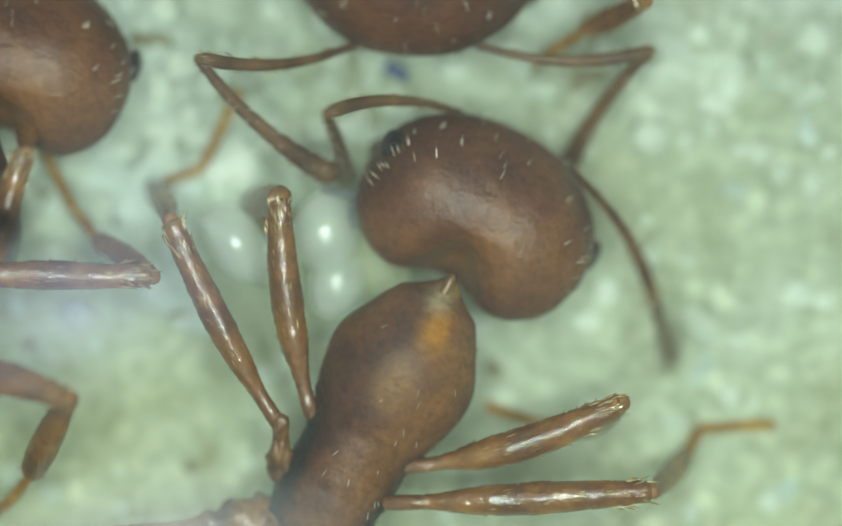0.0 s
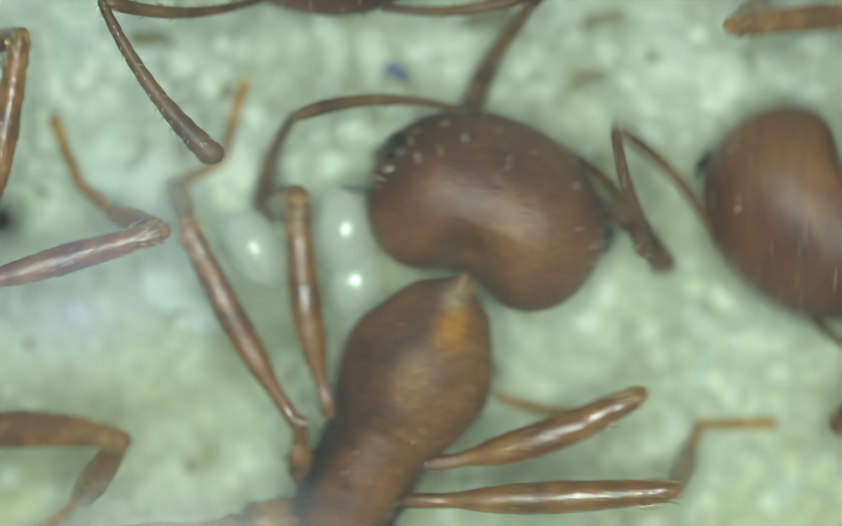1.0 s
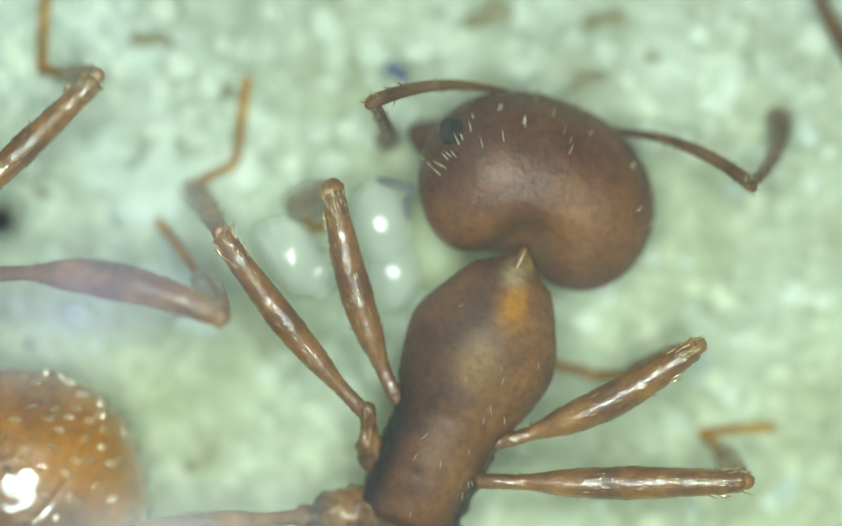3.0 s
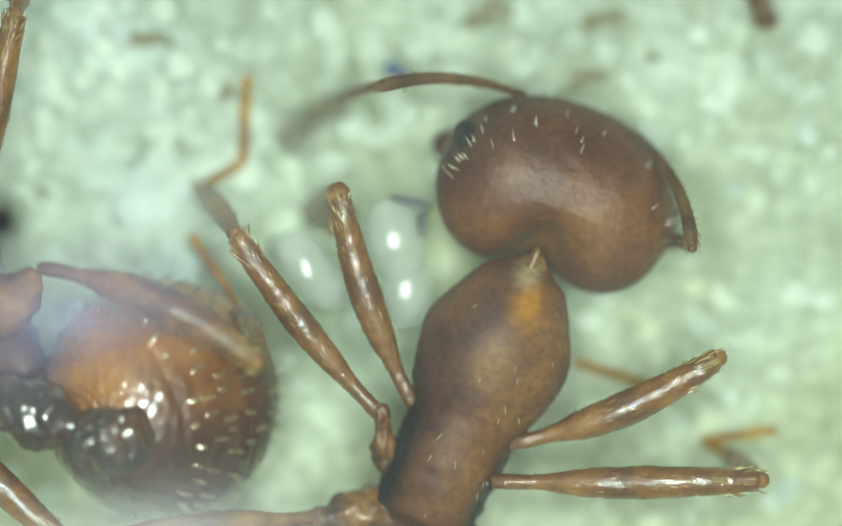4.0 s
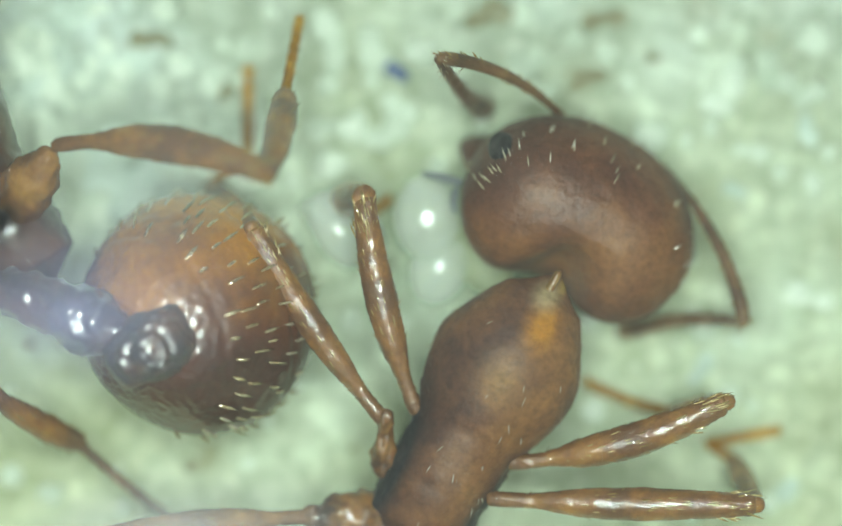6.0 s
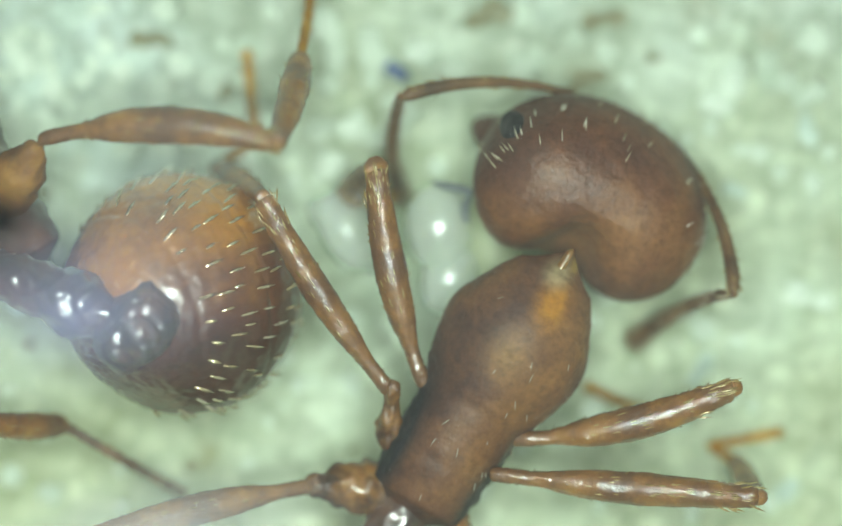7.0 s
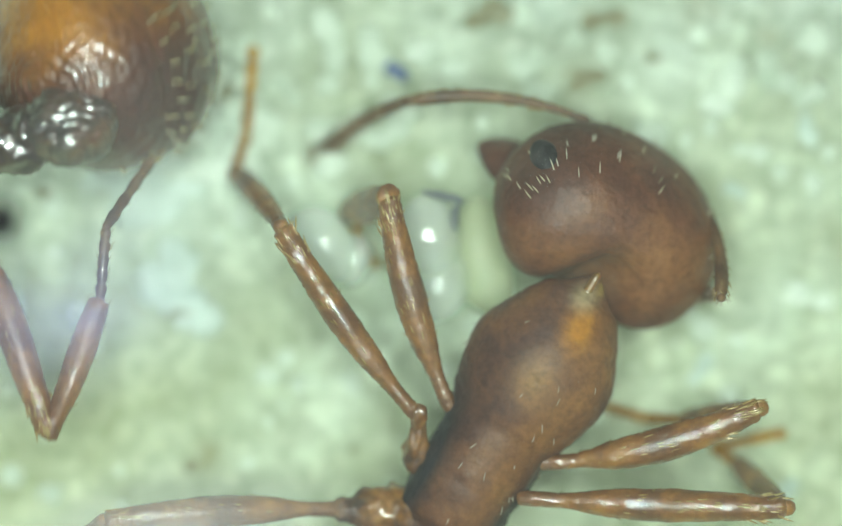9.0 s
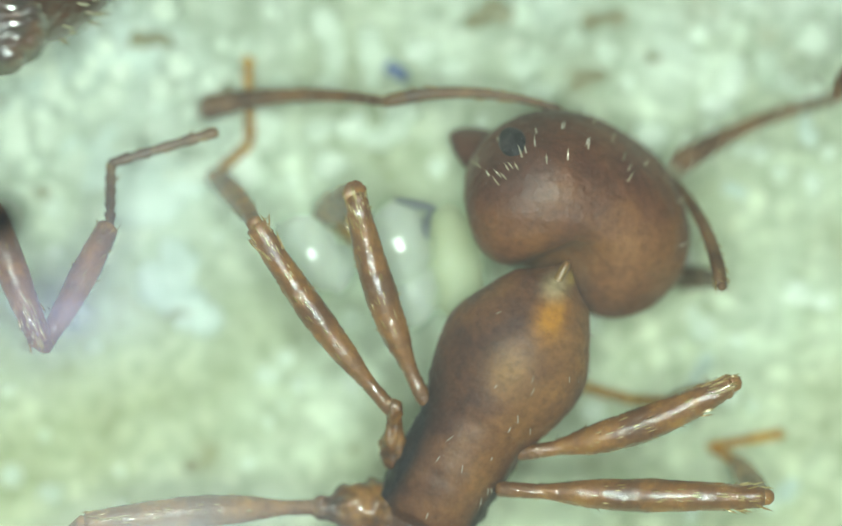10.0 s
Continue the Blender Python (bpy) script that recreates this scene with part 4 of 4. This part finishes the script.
A_RM_KNEE = [(0, 1208, 915), (0.3, 1198, 915), (0.5, 1196, 915), (0.8, 1200, 912), (1, 1238, 915), (1.2, 1378, 925), (1.5, 1368, 912), (1.8, 1365, 885),
             (2, 1352, 882), (2.1, 1348, 880), (2.3, 1345, 892), (2.5, 1358, 902), (2.7, 1368, 900), (3.8, 1393, 892), (4, 1406, 894), (4.5, 1428, 905),
             (5, 1436, 925), (5.2, 1436, 922), (6.3, 1392, 945), (6.5, 1392, 940), (7, 1404, 925), (7.3, 1388, 945), (7.5, 1402, 942), (8, 1425, 935),
             (8.3, 1450, 950), (8.5, 1450, 945), (8.8, 1442, 928), (9, 1450, 945), (9.5, 1430, 935), (10, 1412, 925)]
A_RM_FOOT = [(0, 1278, 845, 1300, 802, 1455, 790), (1, 1282, 840, 1300, 800, 1456, 790), (1.3, 1325, 845, 1308, 808, 1458, 792), (2.5, 1340, 845, 1308, 808, 1458, 793),
             (4, 1360, 850, 1315, 825, 1462, 798), (6.5, 1370, 862, 1320, 830, 1464, 802), (10, 1372, 862, 1322, 832, 1464, 806)]
A.leg((106, -434, -12), leg_rows(A_RM_KNEE, A_RM_FOOT), L=(494, 330, 60, 145), bow=4, thick=1.14, kz=(350, 30), hint=(0.9, 0.2, 0.3))
A_LH = [(0, 40, 1060, -200, 1200, -260, 1250, -330, 1300), (1.5, 250, 1010, 0, 1200, -60, 1240, -130, 1290), (2.1, 250, 985, 20, 1180, -40, 1230, -110, 1280),
        (2.7, 270, 1005, 30, 1190, -40, 1240, -110, 1290), (4.5, 310, 1000, 40, 1180, -30, 1230, -100, 1280), (6.5, 230, 1010, 0, 1180, -60, 1230, -130, 1280),
        (7, 210, 995, 0, 1180, -60, 1230, -130, 1280), (7.5, 230, 985, 0, 1180, -60, 1230, -130, 1280), (8.5, 200, 975, 0, 1180, -60, 1230, -130, 1280),
        (8.8, 175, 945, 0, 1180, -60, 1230, -130, 1280), (9, 195, 972, 0, 1180, -60, 1230, -130, 1280), (10, 160, 975, -20, 1180, -60, 1230, -130, 1280)]
A.leg((-160, -628, -50), A_LH, L=(455, 360, 110, 150), bow=8, thick=1.1, coxa=(-40, -560, -90))
A.stance([(1, 2)])
A.abdomen()

# ---- the hairy ant that backs in beside it ----
B_TIMES = [0, 0.3, 0.6, 0.8, 1, 1.2, 1.5, 1.8, 1.9, 2, 2.1, 2.3, 2.5, 2.7, 3.2, 3.8, 4.1, 4.3, 4.5, 4.8, 5, 5.2, 5.7, 6.3, 6.5, 7, 7.3, 7.5, 8, 8.3, 8.5, 8.8, 9, 9.5, 10]
B_TRACK = [(0, -12, 240, 62), (0.3, -70, 235, 66), (0.6, -150, 240, 76), (0.8, -225, 290, 82), (1, -303, 365, 84), (1.5, -329, 327, 95), (1.8, -324, 285, 102), (2.1, -349, 166, 108),
           (2.7, -341, 211, 110), (3.8, -276, 193, 118), (4.1, -261, 243, 118), (4.5, -265, 178, 120), (5, -254, 74, 122), (5.2, -249, 59, 122), (6.3, -262, 31, 124), (6.5, -262, 26, 124),
           (7, -287, 31, 124), (7.5, -318, 50, 123), (8, -396, 92, 125), (8.3, -660, 320, 163), (8.5, -720, 440, 183), (8.8, -690, 520, 193), (9, -640, 500, 199), (9.5, -655, 386, 200)]
B_TRACK += [(10, -665, 375, 202)]
B = Ant("dark red-brown ant with a hairy amber gaster", B_TIMES, B_TRACK, back=THORAX_DARK)
B.head([(0, 80, 0, 50, 0, 0), (1, 88, 0, 50, 0, 0), (2.7, 115, 0, 50, 0, 0), (5, 110, 0, 50, 0, 0), (8, 130, 0, 50, 0, 0), (9, 205, 0, 50, 0, 0), (10, 205, 0, 50, 0, 0)])
B.antenna(-1, [(0, -250, -80, -450, -250), (2, -560, -100, -700, -300), (5, -350, -300, -500, -500), (8, -600, -200, -800, -100), (9, -900, 700, -1000, 900), (10, -1000, 600, -1100, 800)])
B.antenna(1, [(0, 100, -260, 300, -420), (1, -150, -200, 50, -350), (2, -350, -250, -250, -450), (5, 40, -400, 150, -600), (8, -400, -350, -300, -600), (9, -850, 900, -900, 1100), (10, -950, 850, -1000, 1100)])
B_FRONT = [(0, 275, 515, 112, 400, 90, 330, 60, 240), (0.3, 290, 490, 130, 390, 88, 325, 55, 230), (0.6, 298, 475, 138, 392, 85, 315, 50, 200), (1, 312, 428, 150, 375, 70, 275, 60, 120),
           (1.2, 335, 385, 155, 335, 48, 250, 75, 98), (1.5, 322, 395, 152, 340, 50, 250, 78, 98), (1.8, 305, 325, 138, 300, 50, 250, 78, 98), (2, 282, 280, 135, 270, 50, 245, 78, 98),
           (2.3, 255, 212, 125, 245, 45, 232, 78, 98), (2.7, 212, 200, 115, 225, 42, 232, 78, 98)]
B_FRONT += [(3.8, 38, 30, 60, -120, 80, -220, 100, -320), (4.5, 18, -10, 40, -160, 60, -260, 80, -360), (5.2, 5, -60, 20, -300, 40, -400, 60, -500), (8, -100, -300, -60, -500, -40, -600, -20, -700),
            (9, -700, 200, -700, 0, -690, -100, -680, -200), (10, -800, 150, -800, -50, -790, -150, -780, -250)]
B.leg((100, -250, -60), B_FRONT, L=(410, 240, 110, 150), hint=(0.2, 0.9, 0.3),
      start=[(0, -130, 510), (0.3, -115, 535), (0.6, -105, 560), (1, -95, 545), (1.2, -70, 510), (1.5, -80, 525), (1.8, -80, 490), (2, -95, 440), (2.3, -110, 405), (2.7, -130, 435), (3.8, -70, 430)])
B_MID = [(0, 140, 745, 20, 960, -40, 1010, -120, 1050), (0.3, 130, 825, 25, 985, -40, 1030, -120, 1070), (0.6, 155, 822, 40, 985, -40, 1030, -120, 1070), (1, 238, 820, 110, 985, 40, 1030, -60, 1060),
         (1.2, 298, 785, 150, 985, 100, 1020, 0, 1060), (1.5, 262, 790, 195, 890, 130, 885, 30, 890), (1.8, 368, 762, 225, 855, 150, 870, 75, 880), (1.9, 366, 754, 225, 850, 150, 868, 75, 880),
         (2, 300, 640, 200, 640, 150, 560, 120, 500), (2.1, 380, 540, 300, 415, 260, 400, 240, 400)]
B_MID += [(2.3, 380, 532, 325, 450, 280, 400, 270, 395), (2.5, 385, 575, 325, 470, 290, 420, 270, 400), (2.7, 405, 580, 335, 480, 290, 420, 272, 400), (3.8, 480, 655, 435, 550, 350, 430, 315, 400),
          (4.1, 515, 690, 430, 540, 350, 410, 325, 395), (4.3, 510, 610, 425, 500, 350, 420, 330, 400), (4.5, 420, 520, 380, 500, 340, 480, 330, 420), (4.8, 200, 400, 330, 380, 360, 330, 340, 280), (5, 150, 335, 240, 215, 228, 140, 200, 85),
          (5.2, 290, 470, 505, 185, 560, 90, 605, -20)]
B_MID += [(5.7, 420, 380, 550, 100, 580, 0, 600, -80), (6.3, 530, 305, 580, 30, 590, -60, 600, -140), (6.5, 530, 312, 585, 20, 595, -60, 605, -140), (7, 527, 265, 585, 20, 595, -80, 600, -180),
          (7.3, 482, 110, 530, -40, 540, -140, 550, -240), (7.5, 502, 90, 545, -60, 560, -160, 570, -240), (8, 452, 48, 505, -60, 530, -160, 550, -240), (8.3, 280, -15, 340, -140, 360, -220, 380, -300),
          (8.5, 220, -30, 280, -160, 300, -220, 320, -300), (9, -100, -100, -40, -250, -20, -350, 0, -450), (10, -250, 0, -200, -200, -180, -300, -160, -400)]
B.leg((178, -400, 120), B_MID, L=(440, 320, 110, 130), bow=-30, thick=1.3, shin=1.25, rise=True, kz=(540, 110), hint=(0.4, 0.3, 0.85), coxa=(50, -440, 0),
      start=[(0, -280, 700), (0.3, -290, 795), (0.6, -265, 800), (0.8, -235, 820), (1, -185, 840)])
B_HIND = [(0, -300, 1100, -250, 1300, -200, 1350, -150, 1400), (2.7, -250, 1000, -150, 1150, -60, 1150, 40, 1150), (3.8, 120, 1040, 230, 1230, 260, 1290, 330, 1350), (4.5, 160, 1010, 260, 1200, 300, 1280, 360, 1340),
          (5, 190, 985, 290, 1180, 330, 1260, 390, 1330), (5.2, 190, 975, 290, 1170, 330, 1250, 390, 1320),
          (6.3, -60, 690, 112, 748, 240, 845, 350, 930), (7, -60, 780, 115, 792, 235, 860, 345, 922), (7.5, -60, 920, 130, 855, 240, 890, 335, 940), (8.3, -50, 890, 140, 870, 220, 890, 310, 925),
          (8.5, 0, 705, 210, 620, 350, 560, 480, 515), (8.8, 97, 848, 222, 500, 225, 400, 260, 330), (9, 80, 780, 196, 530, 206, 320, 300, 270)]
B_HIND += [(9.5, 83, 658, 205, 435, 202, 308, 405, 250), (10, 73, 632, 205, 415, 207, 305, 430, 238)]
B.leg((-110, -590, 30), B_HIND, L=(420, 270, 130, 210), thick=1.15, shin=1.15, kz=(400, 300), feet=(200, 120), hint=(0.8, 0.1, 0.4), sink=True, foot=M_FOOT_DARK, wide=1.25,
      start=[(0, -400, 700), (2.7, -400, 650), (3.8, -185, 745), (4.5, -157, 725), (5, -127, 655), (5.2, -125, 645), (6.3, -360, 400), (7, -330, 460), (7.5, -330, 600), (8.3, -420, 640), (8.5, -400, 600)])
B_FORE = [(0, 30, 330, 40, 150, 10, 100, -40, 60), (0.3, 118, 245, 30, 140, 0, 90, -40, 60), (0.6, 112, 138, 0, 125, -30, 120, -90, 100), (0.8, 84, 112, -20, 115, -60, 110, -120, 90), (1, 38, 72, -60, 90, -90, 80, -150, 60),
          (1.2, 28, 25, -80, 60, -120, 40, -170, 0), (1.5, 62, 185, -30, 165, -120, 160, -180, 140), (1.8, -5, 170, -120, 130, -170, 110, -220, 90), (2.3, -80, 60, -200, 0, -240, -40, -280, -80), (6, -150, -300, -250, -420, -280, -460, -320, -500)]
B_FORE += [(8, -350, -250, -450, -380, -480, -420, -520, -460), (9, -750, 250, -850, 100, -880, 60, -920, 0), (10, -850, 150, -950, 0, -980, -40, -1000, -100)]
B.leg((85, -230, -70), B_FORE, L=(395, 260, 80, 100), hint=(0.2, 0.9, 0.3),
      start=[(0, -80, 660), (0.3, -60, 590), (0.6, -20, 505), (0.8, -20, 492), (1, -30, 458), (1.2, -40, 412), (1.5, -70, 552), (1.8, -150, 530), (2.3, -300, 400)])
B.stance([(-1, 0), (-1, 1)])
B.abdomen([(0, -200, 1180, 77, 0), (1, -400, 1240, 84, 0), (1.8, -160, 975, 100, 0), (2.1, -50, 950, 108, 0), (2.3, -40, 985, 115, 0), (2.7, -25, 975, 125, 0), (3.8, 285, 690, 200, 44), (4.1, 305, 765, 202, 46),
           (4.5, 348, 708, 202, 46), (5, 400, 688, 203, 46), (5.2, 398, 672, 203, 46), (6.3, 362, 558, 204, 46), (7, 340, 545, 202, 42), (7.3, 300, 572, 196, 38), (7.5, 296, 574, 192, 36), (8, 268, 600, 184, 14)]
          + [(8.3, 235, 440, 176, -5), (8.5, 220, 342, 180, -8), (8.8, 165, 240, 195, 30), (9, 190, 100, 222, 62), (9.5, 125, -60, 225, 62), (10, 20, -130, 226, 60)],
          [(0, -160, 930, -180, 1020, 330), (1, -370, 1060, -390, 1130, 330), (2.1, -110, 850, -90, 900, 330), (2.7, -120, 870, -90, 910, 340), (3.8, 50, 735, 185, 775, 440), (4.1, 65, 785, 210, 845, 455),
           (4.5, 100, 745, 245, 800, 460), (5, 150, 690, 288, 745, 460), (5.2, 150, 675, 288, 730, 460), (6.3, 152, 572, 275, 622, 460), (6.5, 150, 570, 272, 618, 460), (7, 130, 562, 252, 612, 450), (7.5, 80, 592, 205, 628, 435),
           (8, -5, 605, 95, 640, 350), (8.3, -70, 480, 25, 475, 310), (8.5, -75, 400, 30, 388, 310), (8.8, -40, 330, 60, 290, 380), (9, 30, 264, 130, 235, 440), (9.5, 20, 150, 115, 108, 440), (10, -95, 115, 0, 62, 440)])

# ---- the ant that passes along the far edge ----
C_TIMES = [0, 0.3, 0.5, 0.6, 0.8, 1, 1.2, 1.5, 1.8, 2, 2.1, 2.3, 2.7, 3.2, 3.8, 4.5, 6, 8, 9, 9.5, 10]
C = Ant("red-brown ant passing with elbowed antennae", C_TIMES,
        [(0, 775, -213, 270), (0.3, 710, -222, 270), (0.6, 695, -258, 268), (0.8, 640, -280, 265), (1.2, 600, -300, 262), (1.5, 720, -380, 270), (1.8, 1080, -330, 280),
         (2.1, 1330, -330, 290), (2.7, 1600, -500, 300), (3.8, 1500, -520, 280), (9, 1500, -520, 280), (10, 1500, -530, 280)])
C.head([(0, 270, 0, 48, 0, 0), (0.8, 264, 0, 48, 0, 0), (1.5, 270, 0, 48, 0, 0), (2.1, 290, 0, 48, 0, 0), (10, 280, 0, 48, 0, 0)])
C.antenna(1, [(0, 395, 105, 625, 330), (0.3, 325, 97, 615, 388), (0.6, 320, 150, 635, 380), (0.8, 240, 10, 450, 370), (1, 215, 0, 425, 322), (1.2, 240, 12, 455, 312), (1.5, 500, -200, 600, -60),
              (1.8, 850, -140, 1000, -20), (2.1, 1100, -200, 1200, -60), (2.7, 1400, -400, 1450, -200), (10, 1300, -400, 1350, -300)], (330, 370))
C.antenna(-1, [(0, 1228, 95, 1062, 325), (0.3, 1165, 45, 1095, 420), (0.6, 1045, -25, 958, 215), (0.8, 1000, -20, 922, 188), (1, 1035, -30, 888, 190), (1.2, 1030, -70, 985, 55), (1.5, 1100, -100, 1100, -60),
               (1.8, 1130, 40, 1380, 120), (2, 1250, 185, 1500, 300), (2.1, 1238, 170, 1510, 290), (2.3, 1345, 50, 1570, 240), (2.7, 1560, -60, 1650, 100)]
          + [(3.8, 1340, -260, 1362, 18), (4.5, 1500, -260, 1520, -100), (9, 1400, -260, 1420, -60), (9.5, 1370, -250, 1348, 28), (10, 1500, -260, 1560, -60)], (330, 400))
C_FRONT = [(0, 1195, -8, 1000, 100, 945, 150, 890, 195), (0.3, 1200, -170, 1060, -120, 1010, -90, 960, -70), (1, 1050, -250, 930, -200, 880, -160, 830, -130), (1.5, 1150, -300, 1030, -240, 980, -200, 930, -170),
           (2.1, 1750, -260, 1640, -200, 1590, -160, 1540, -120), (2.7, 2000, -400, 1900, -340, 1850, -300, 1800, -260), (10, 1900, -420, 1800, -360, 1750, -320, 1700, -280)]
C.leg((-95, -240, -60), C_FRONT, L=(430, 225, 75, 75), hint=(0.3, 0.8, 0.4), start=[(0, 960, -360), (0.3, 900, -440)])
C.stance([(s, k) for s, k in ((-1, 1), (-1, 2), (1, 0), (1, 1), (1, 2))])
C.abdomen()

# ---- the ant that meets it head to head and turns away ----
D_TIMES = [0, 0.3, 0.5, 0.6, 0.8, 0.9, 1, 1.1, 1.2, 1.5, 1.8, 2, 2.1, 2.3, 2.7, 3.2, 6, 9, 9.5, 9.8, 10]
D = Ant("red-brown ant meeting its nestmate head to head", D_TIMES,
        [(0, 1830, -600, 229), (0.3, 1750, -420, 229), (0.5, 1644, -205, 229), (0.6, 1626, -40, 229), (0.8, 1624, 54, 229), (0.9, 1636, 140, 229), (1, 1615, 292, 229), (1.2, 1680, 402, 229), (1.5, 1718, 435, 228),
         (1.8, 1690, 485, 228), (2, 1685, 595, 228), (2.1, 1770, 625, 228), (2.3, 1930, 665, 225), (2.7, 2150, 640, 215), (6, 2300, 500, 200), (9, 2300, 100, 200), (9.8, 2050, 60, 195), (10, 2020, 60, 195)])
D.head([(0, 235, 0, 42, 0, 0), (1, 232, 0, 42, 0, 0), (2.3, 228, 0, 42, 0, 0), (9, 200, 0, 42, 0, 0), (10, 195, 0, 42, 0, 0)])
D.antenna(1, [(0, 1500, -400, 1400, -300), (0.3, 1330, -160, 1215, 50), (0.5, 1425, 235, 1295, 252), (0.6, 1290, -60, 1270, 150), (0.8, 1245, -10, 1292, 230), (0.9, 1200, 100, 1230, 400), (1, 1165, 262, 1242, 505), (1.2, 1285, 300, 1330, 540),
              (1.5, 1365, 318, 1385, 560), (1.8, 1280, 420, 1362, 745), (2, 1275, 460, 1345, 755), (2.1, 1370, 500, 1430, 800), (2.3, 1600, 500, 1660, 800), (2.7, 1850, 500, 1900, 800)]
          + [(9, 1950, 60, 1800, 200), (9.5, 1750, 0, 1600, 60), (9.8, 1640, 20, 1430, 105), (10, 1590, 148, 1255, 312)], (330, 370), bow=24)
D.antenna(-1, [(0, 1750, 0, 1700, 250), (0.3, 1680, 160, 1600, 420), (0.6, 1552, 430, 1462, 690), (0.8, 1568, 550, 1508, 712), (1, 1650, 640, 1560, 800), (1.5, 1750, 800, 1680, 1000), (2.3, 2000, 900, 1950, 1100),
               (9, 2100, 500, 2000, 700), (10, 1850, 380, 1750, 560)], (330, 370))
D_FRONT = [(0, 1650, -500, 1560, -560, 1520, -600, 1470, -640), (0.3, 1600, -300, 1560, -360, 1520, -400, 1470, -440), (0.5, 1448, 188, 1520, 60, 1540, 0, 1560, -60), (0.6, 1500, -120, 1430, -180, 1380, -220, 1330, -260), (0.8, 1480, -40, 1440, -90, 1390, -140, 1340, -180), (1, 1465, 38, 1442, -20, 1400, -80, 1360, -120),
           (1.2, 1490, 130, 1445, 10, 1420, -60, 1400, -120), (1.5, 1522, 235, 1520, 330, 1500, 400, 1480, 470), (1.8, 1495, 280, 1530, 350, 1530, 420, 1530, 480), (2, 1485, 365, 1500, 430, 1520, 470, 1540, 530),
           (2.3, 1700, 420, 1700, 480, 1700, 560, 1700, 620), (2.7, 1900, 420, 1900, 520, 1900, 600, 1900, 700), (9, 2000, -100, 1950, -200, 1900, -250, 1850, -300), (10, 1800, -150, 1750, -250, 1700, -300, 1650, -350)]
D.leg((100, -280, -60), D_FRONT, L=(400, 300, 90, 110), hint=(0.3, 0.8, 0.4))
D.stance([(s, k) for s, k in ((-1, 0), (-1, 1), (-1, 2), (1, 1), (1, 2))])
D.abdomen()


# ---- brood held under the large ant ----
def brood(name, label, mat, sx, sy, sz, seed, rows, spin, z, bend=0.0):
    def shape(d):
        k = 1 + 0.05 * noise.noise(d * 1.2 + Vector((seed, 0, 0)))
        return Vector((sx * d.x * k + bend * (d.y * d.y - 0.4), sy * d.y * k, sz * d.z * k))
    ob = tagged(new(name, mesh(name, *ball(shape, 32, 22), mat)), label, name.replace("_", " "), "brood under the ant")
    MOVES.append((ob, [(r[0], metres(Matrix.Translation(at(r[1], r[2], z)) @ Matrix.Rotation(radians(spin), 4, "Z"))) for r in rows]))
    return ob


EGG_1 = [(0, 438, 450), (0.5, 432, 445), (1, 475, 460), (1.2, 570, 480), (1.5, 565, 498), (2, 505, 478), (2.5, 512, 470), (2.7, 525, 470), (3.8, 568, 500), (4.1, 575, 500), (4.5, 595, 500),
         (5, 612, 470), (5.2, 625, 462), (6.3, 632, 420), (6.5, 628, 430), (7, 648, 430), (7.5, 622, 450), (8, 635, 465), (8.5, 632, 450), (9, 605, 455), (9.5, 565, 460), (10, 580, 470)]
EGG_2 = [(0, 605, 435), (0.5, 595, 430), (1, 640, 430), (1.2, 735, 430), (1.5, 728, 425), (2, 662, 410), (2.5, 690, 410), (2.7, 700, 410), (3.8, 722, 450), (4.1, 738, 450), (4.5, 752, 450),
         (5, 780, 440), (5.2, 785, 430), (6.3, 795, 405), (6.5, 790, 425), (7, 815, 425), (7.5, 790, 430), (8, 800, 430), (8.5, 800, 430), (9, 795, 440), (9.5, 755, 455), (10, 742, 455)]
brood("ant_egg", "glossy translucent white egg on the plaster", M_EGG, 54, 82, 50, 1, EGG_1, 28, 95)
brood("ant_egg", "larger translucent white egg on the plaster", M_EGG, 66, 84, 58, 2, EGG_2, 4, 110)
brood("ant_egg", "translucent white egg tucked beside the others", M_EGG, 58, 74, 52, 3, [(t, x + 22, y + 92) for t, x, y in EGG_2], -15, 90)
brood("ant_egg", "small translucent egg stuck to a larger one", M_EGG, 36, 52, 34, 5, [(t, x + 52, y + 30) for t, x, y in EGG_1], -12, 80)
brood("ant_egg", "small translucent egg stuck to a larger one", M_EGG, 30, 42, 30, 9, [(t, x - 40, y - 26) for t, x, y in EGG_1], 40, 70)
brood("ant_larva", "pale yellow soft larva beneath the head", M_LARVA, 62, 120, 60, 4, [(t, x + 105, y + 40) for t, x, y in EGG_2], 12, 58, 18)

brood("dark_fibre", "thin dark curved fibre clinging to the eggs", M_FIBRE, 42, 9, 8, 6, [(t, x + 34, y - 74) for t, x, y in EGG_2], -14, 176, 10)
brood("dark_fibre", "short dark fibre clinging to the eggs", M_FIBRE, 8, 30, 7, 7, [(t, x + 54, y - 36) for t, x, y in EGG_2], -6, 172, 6)


def motions():
    for ob, rows in MOVES:
        walk(ob, rows)


motions()
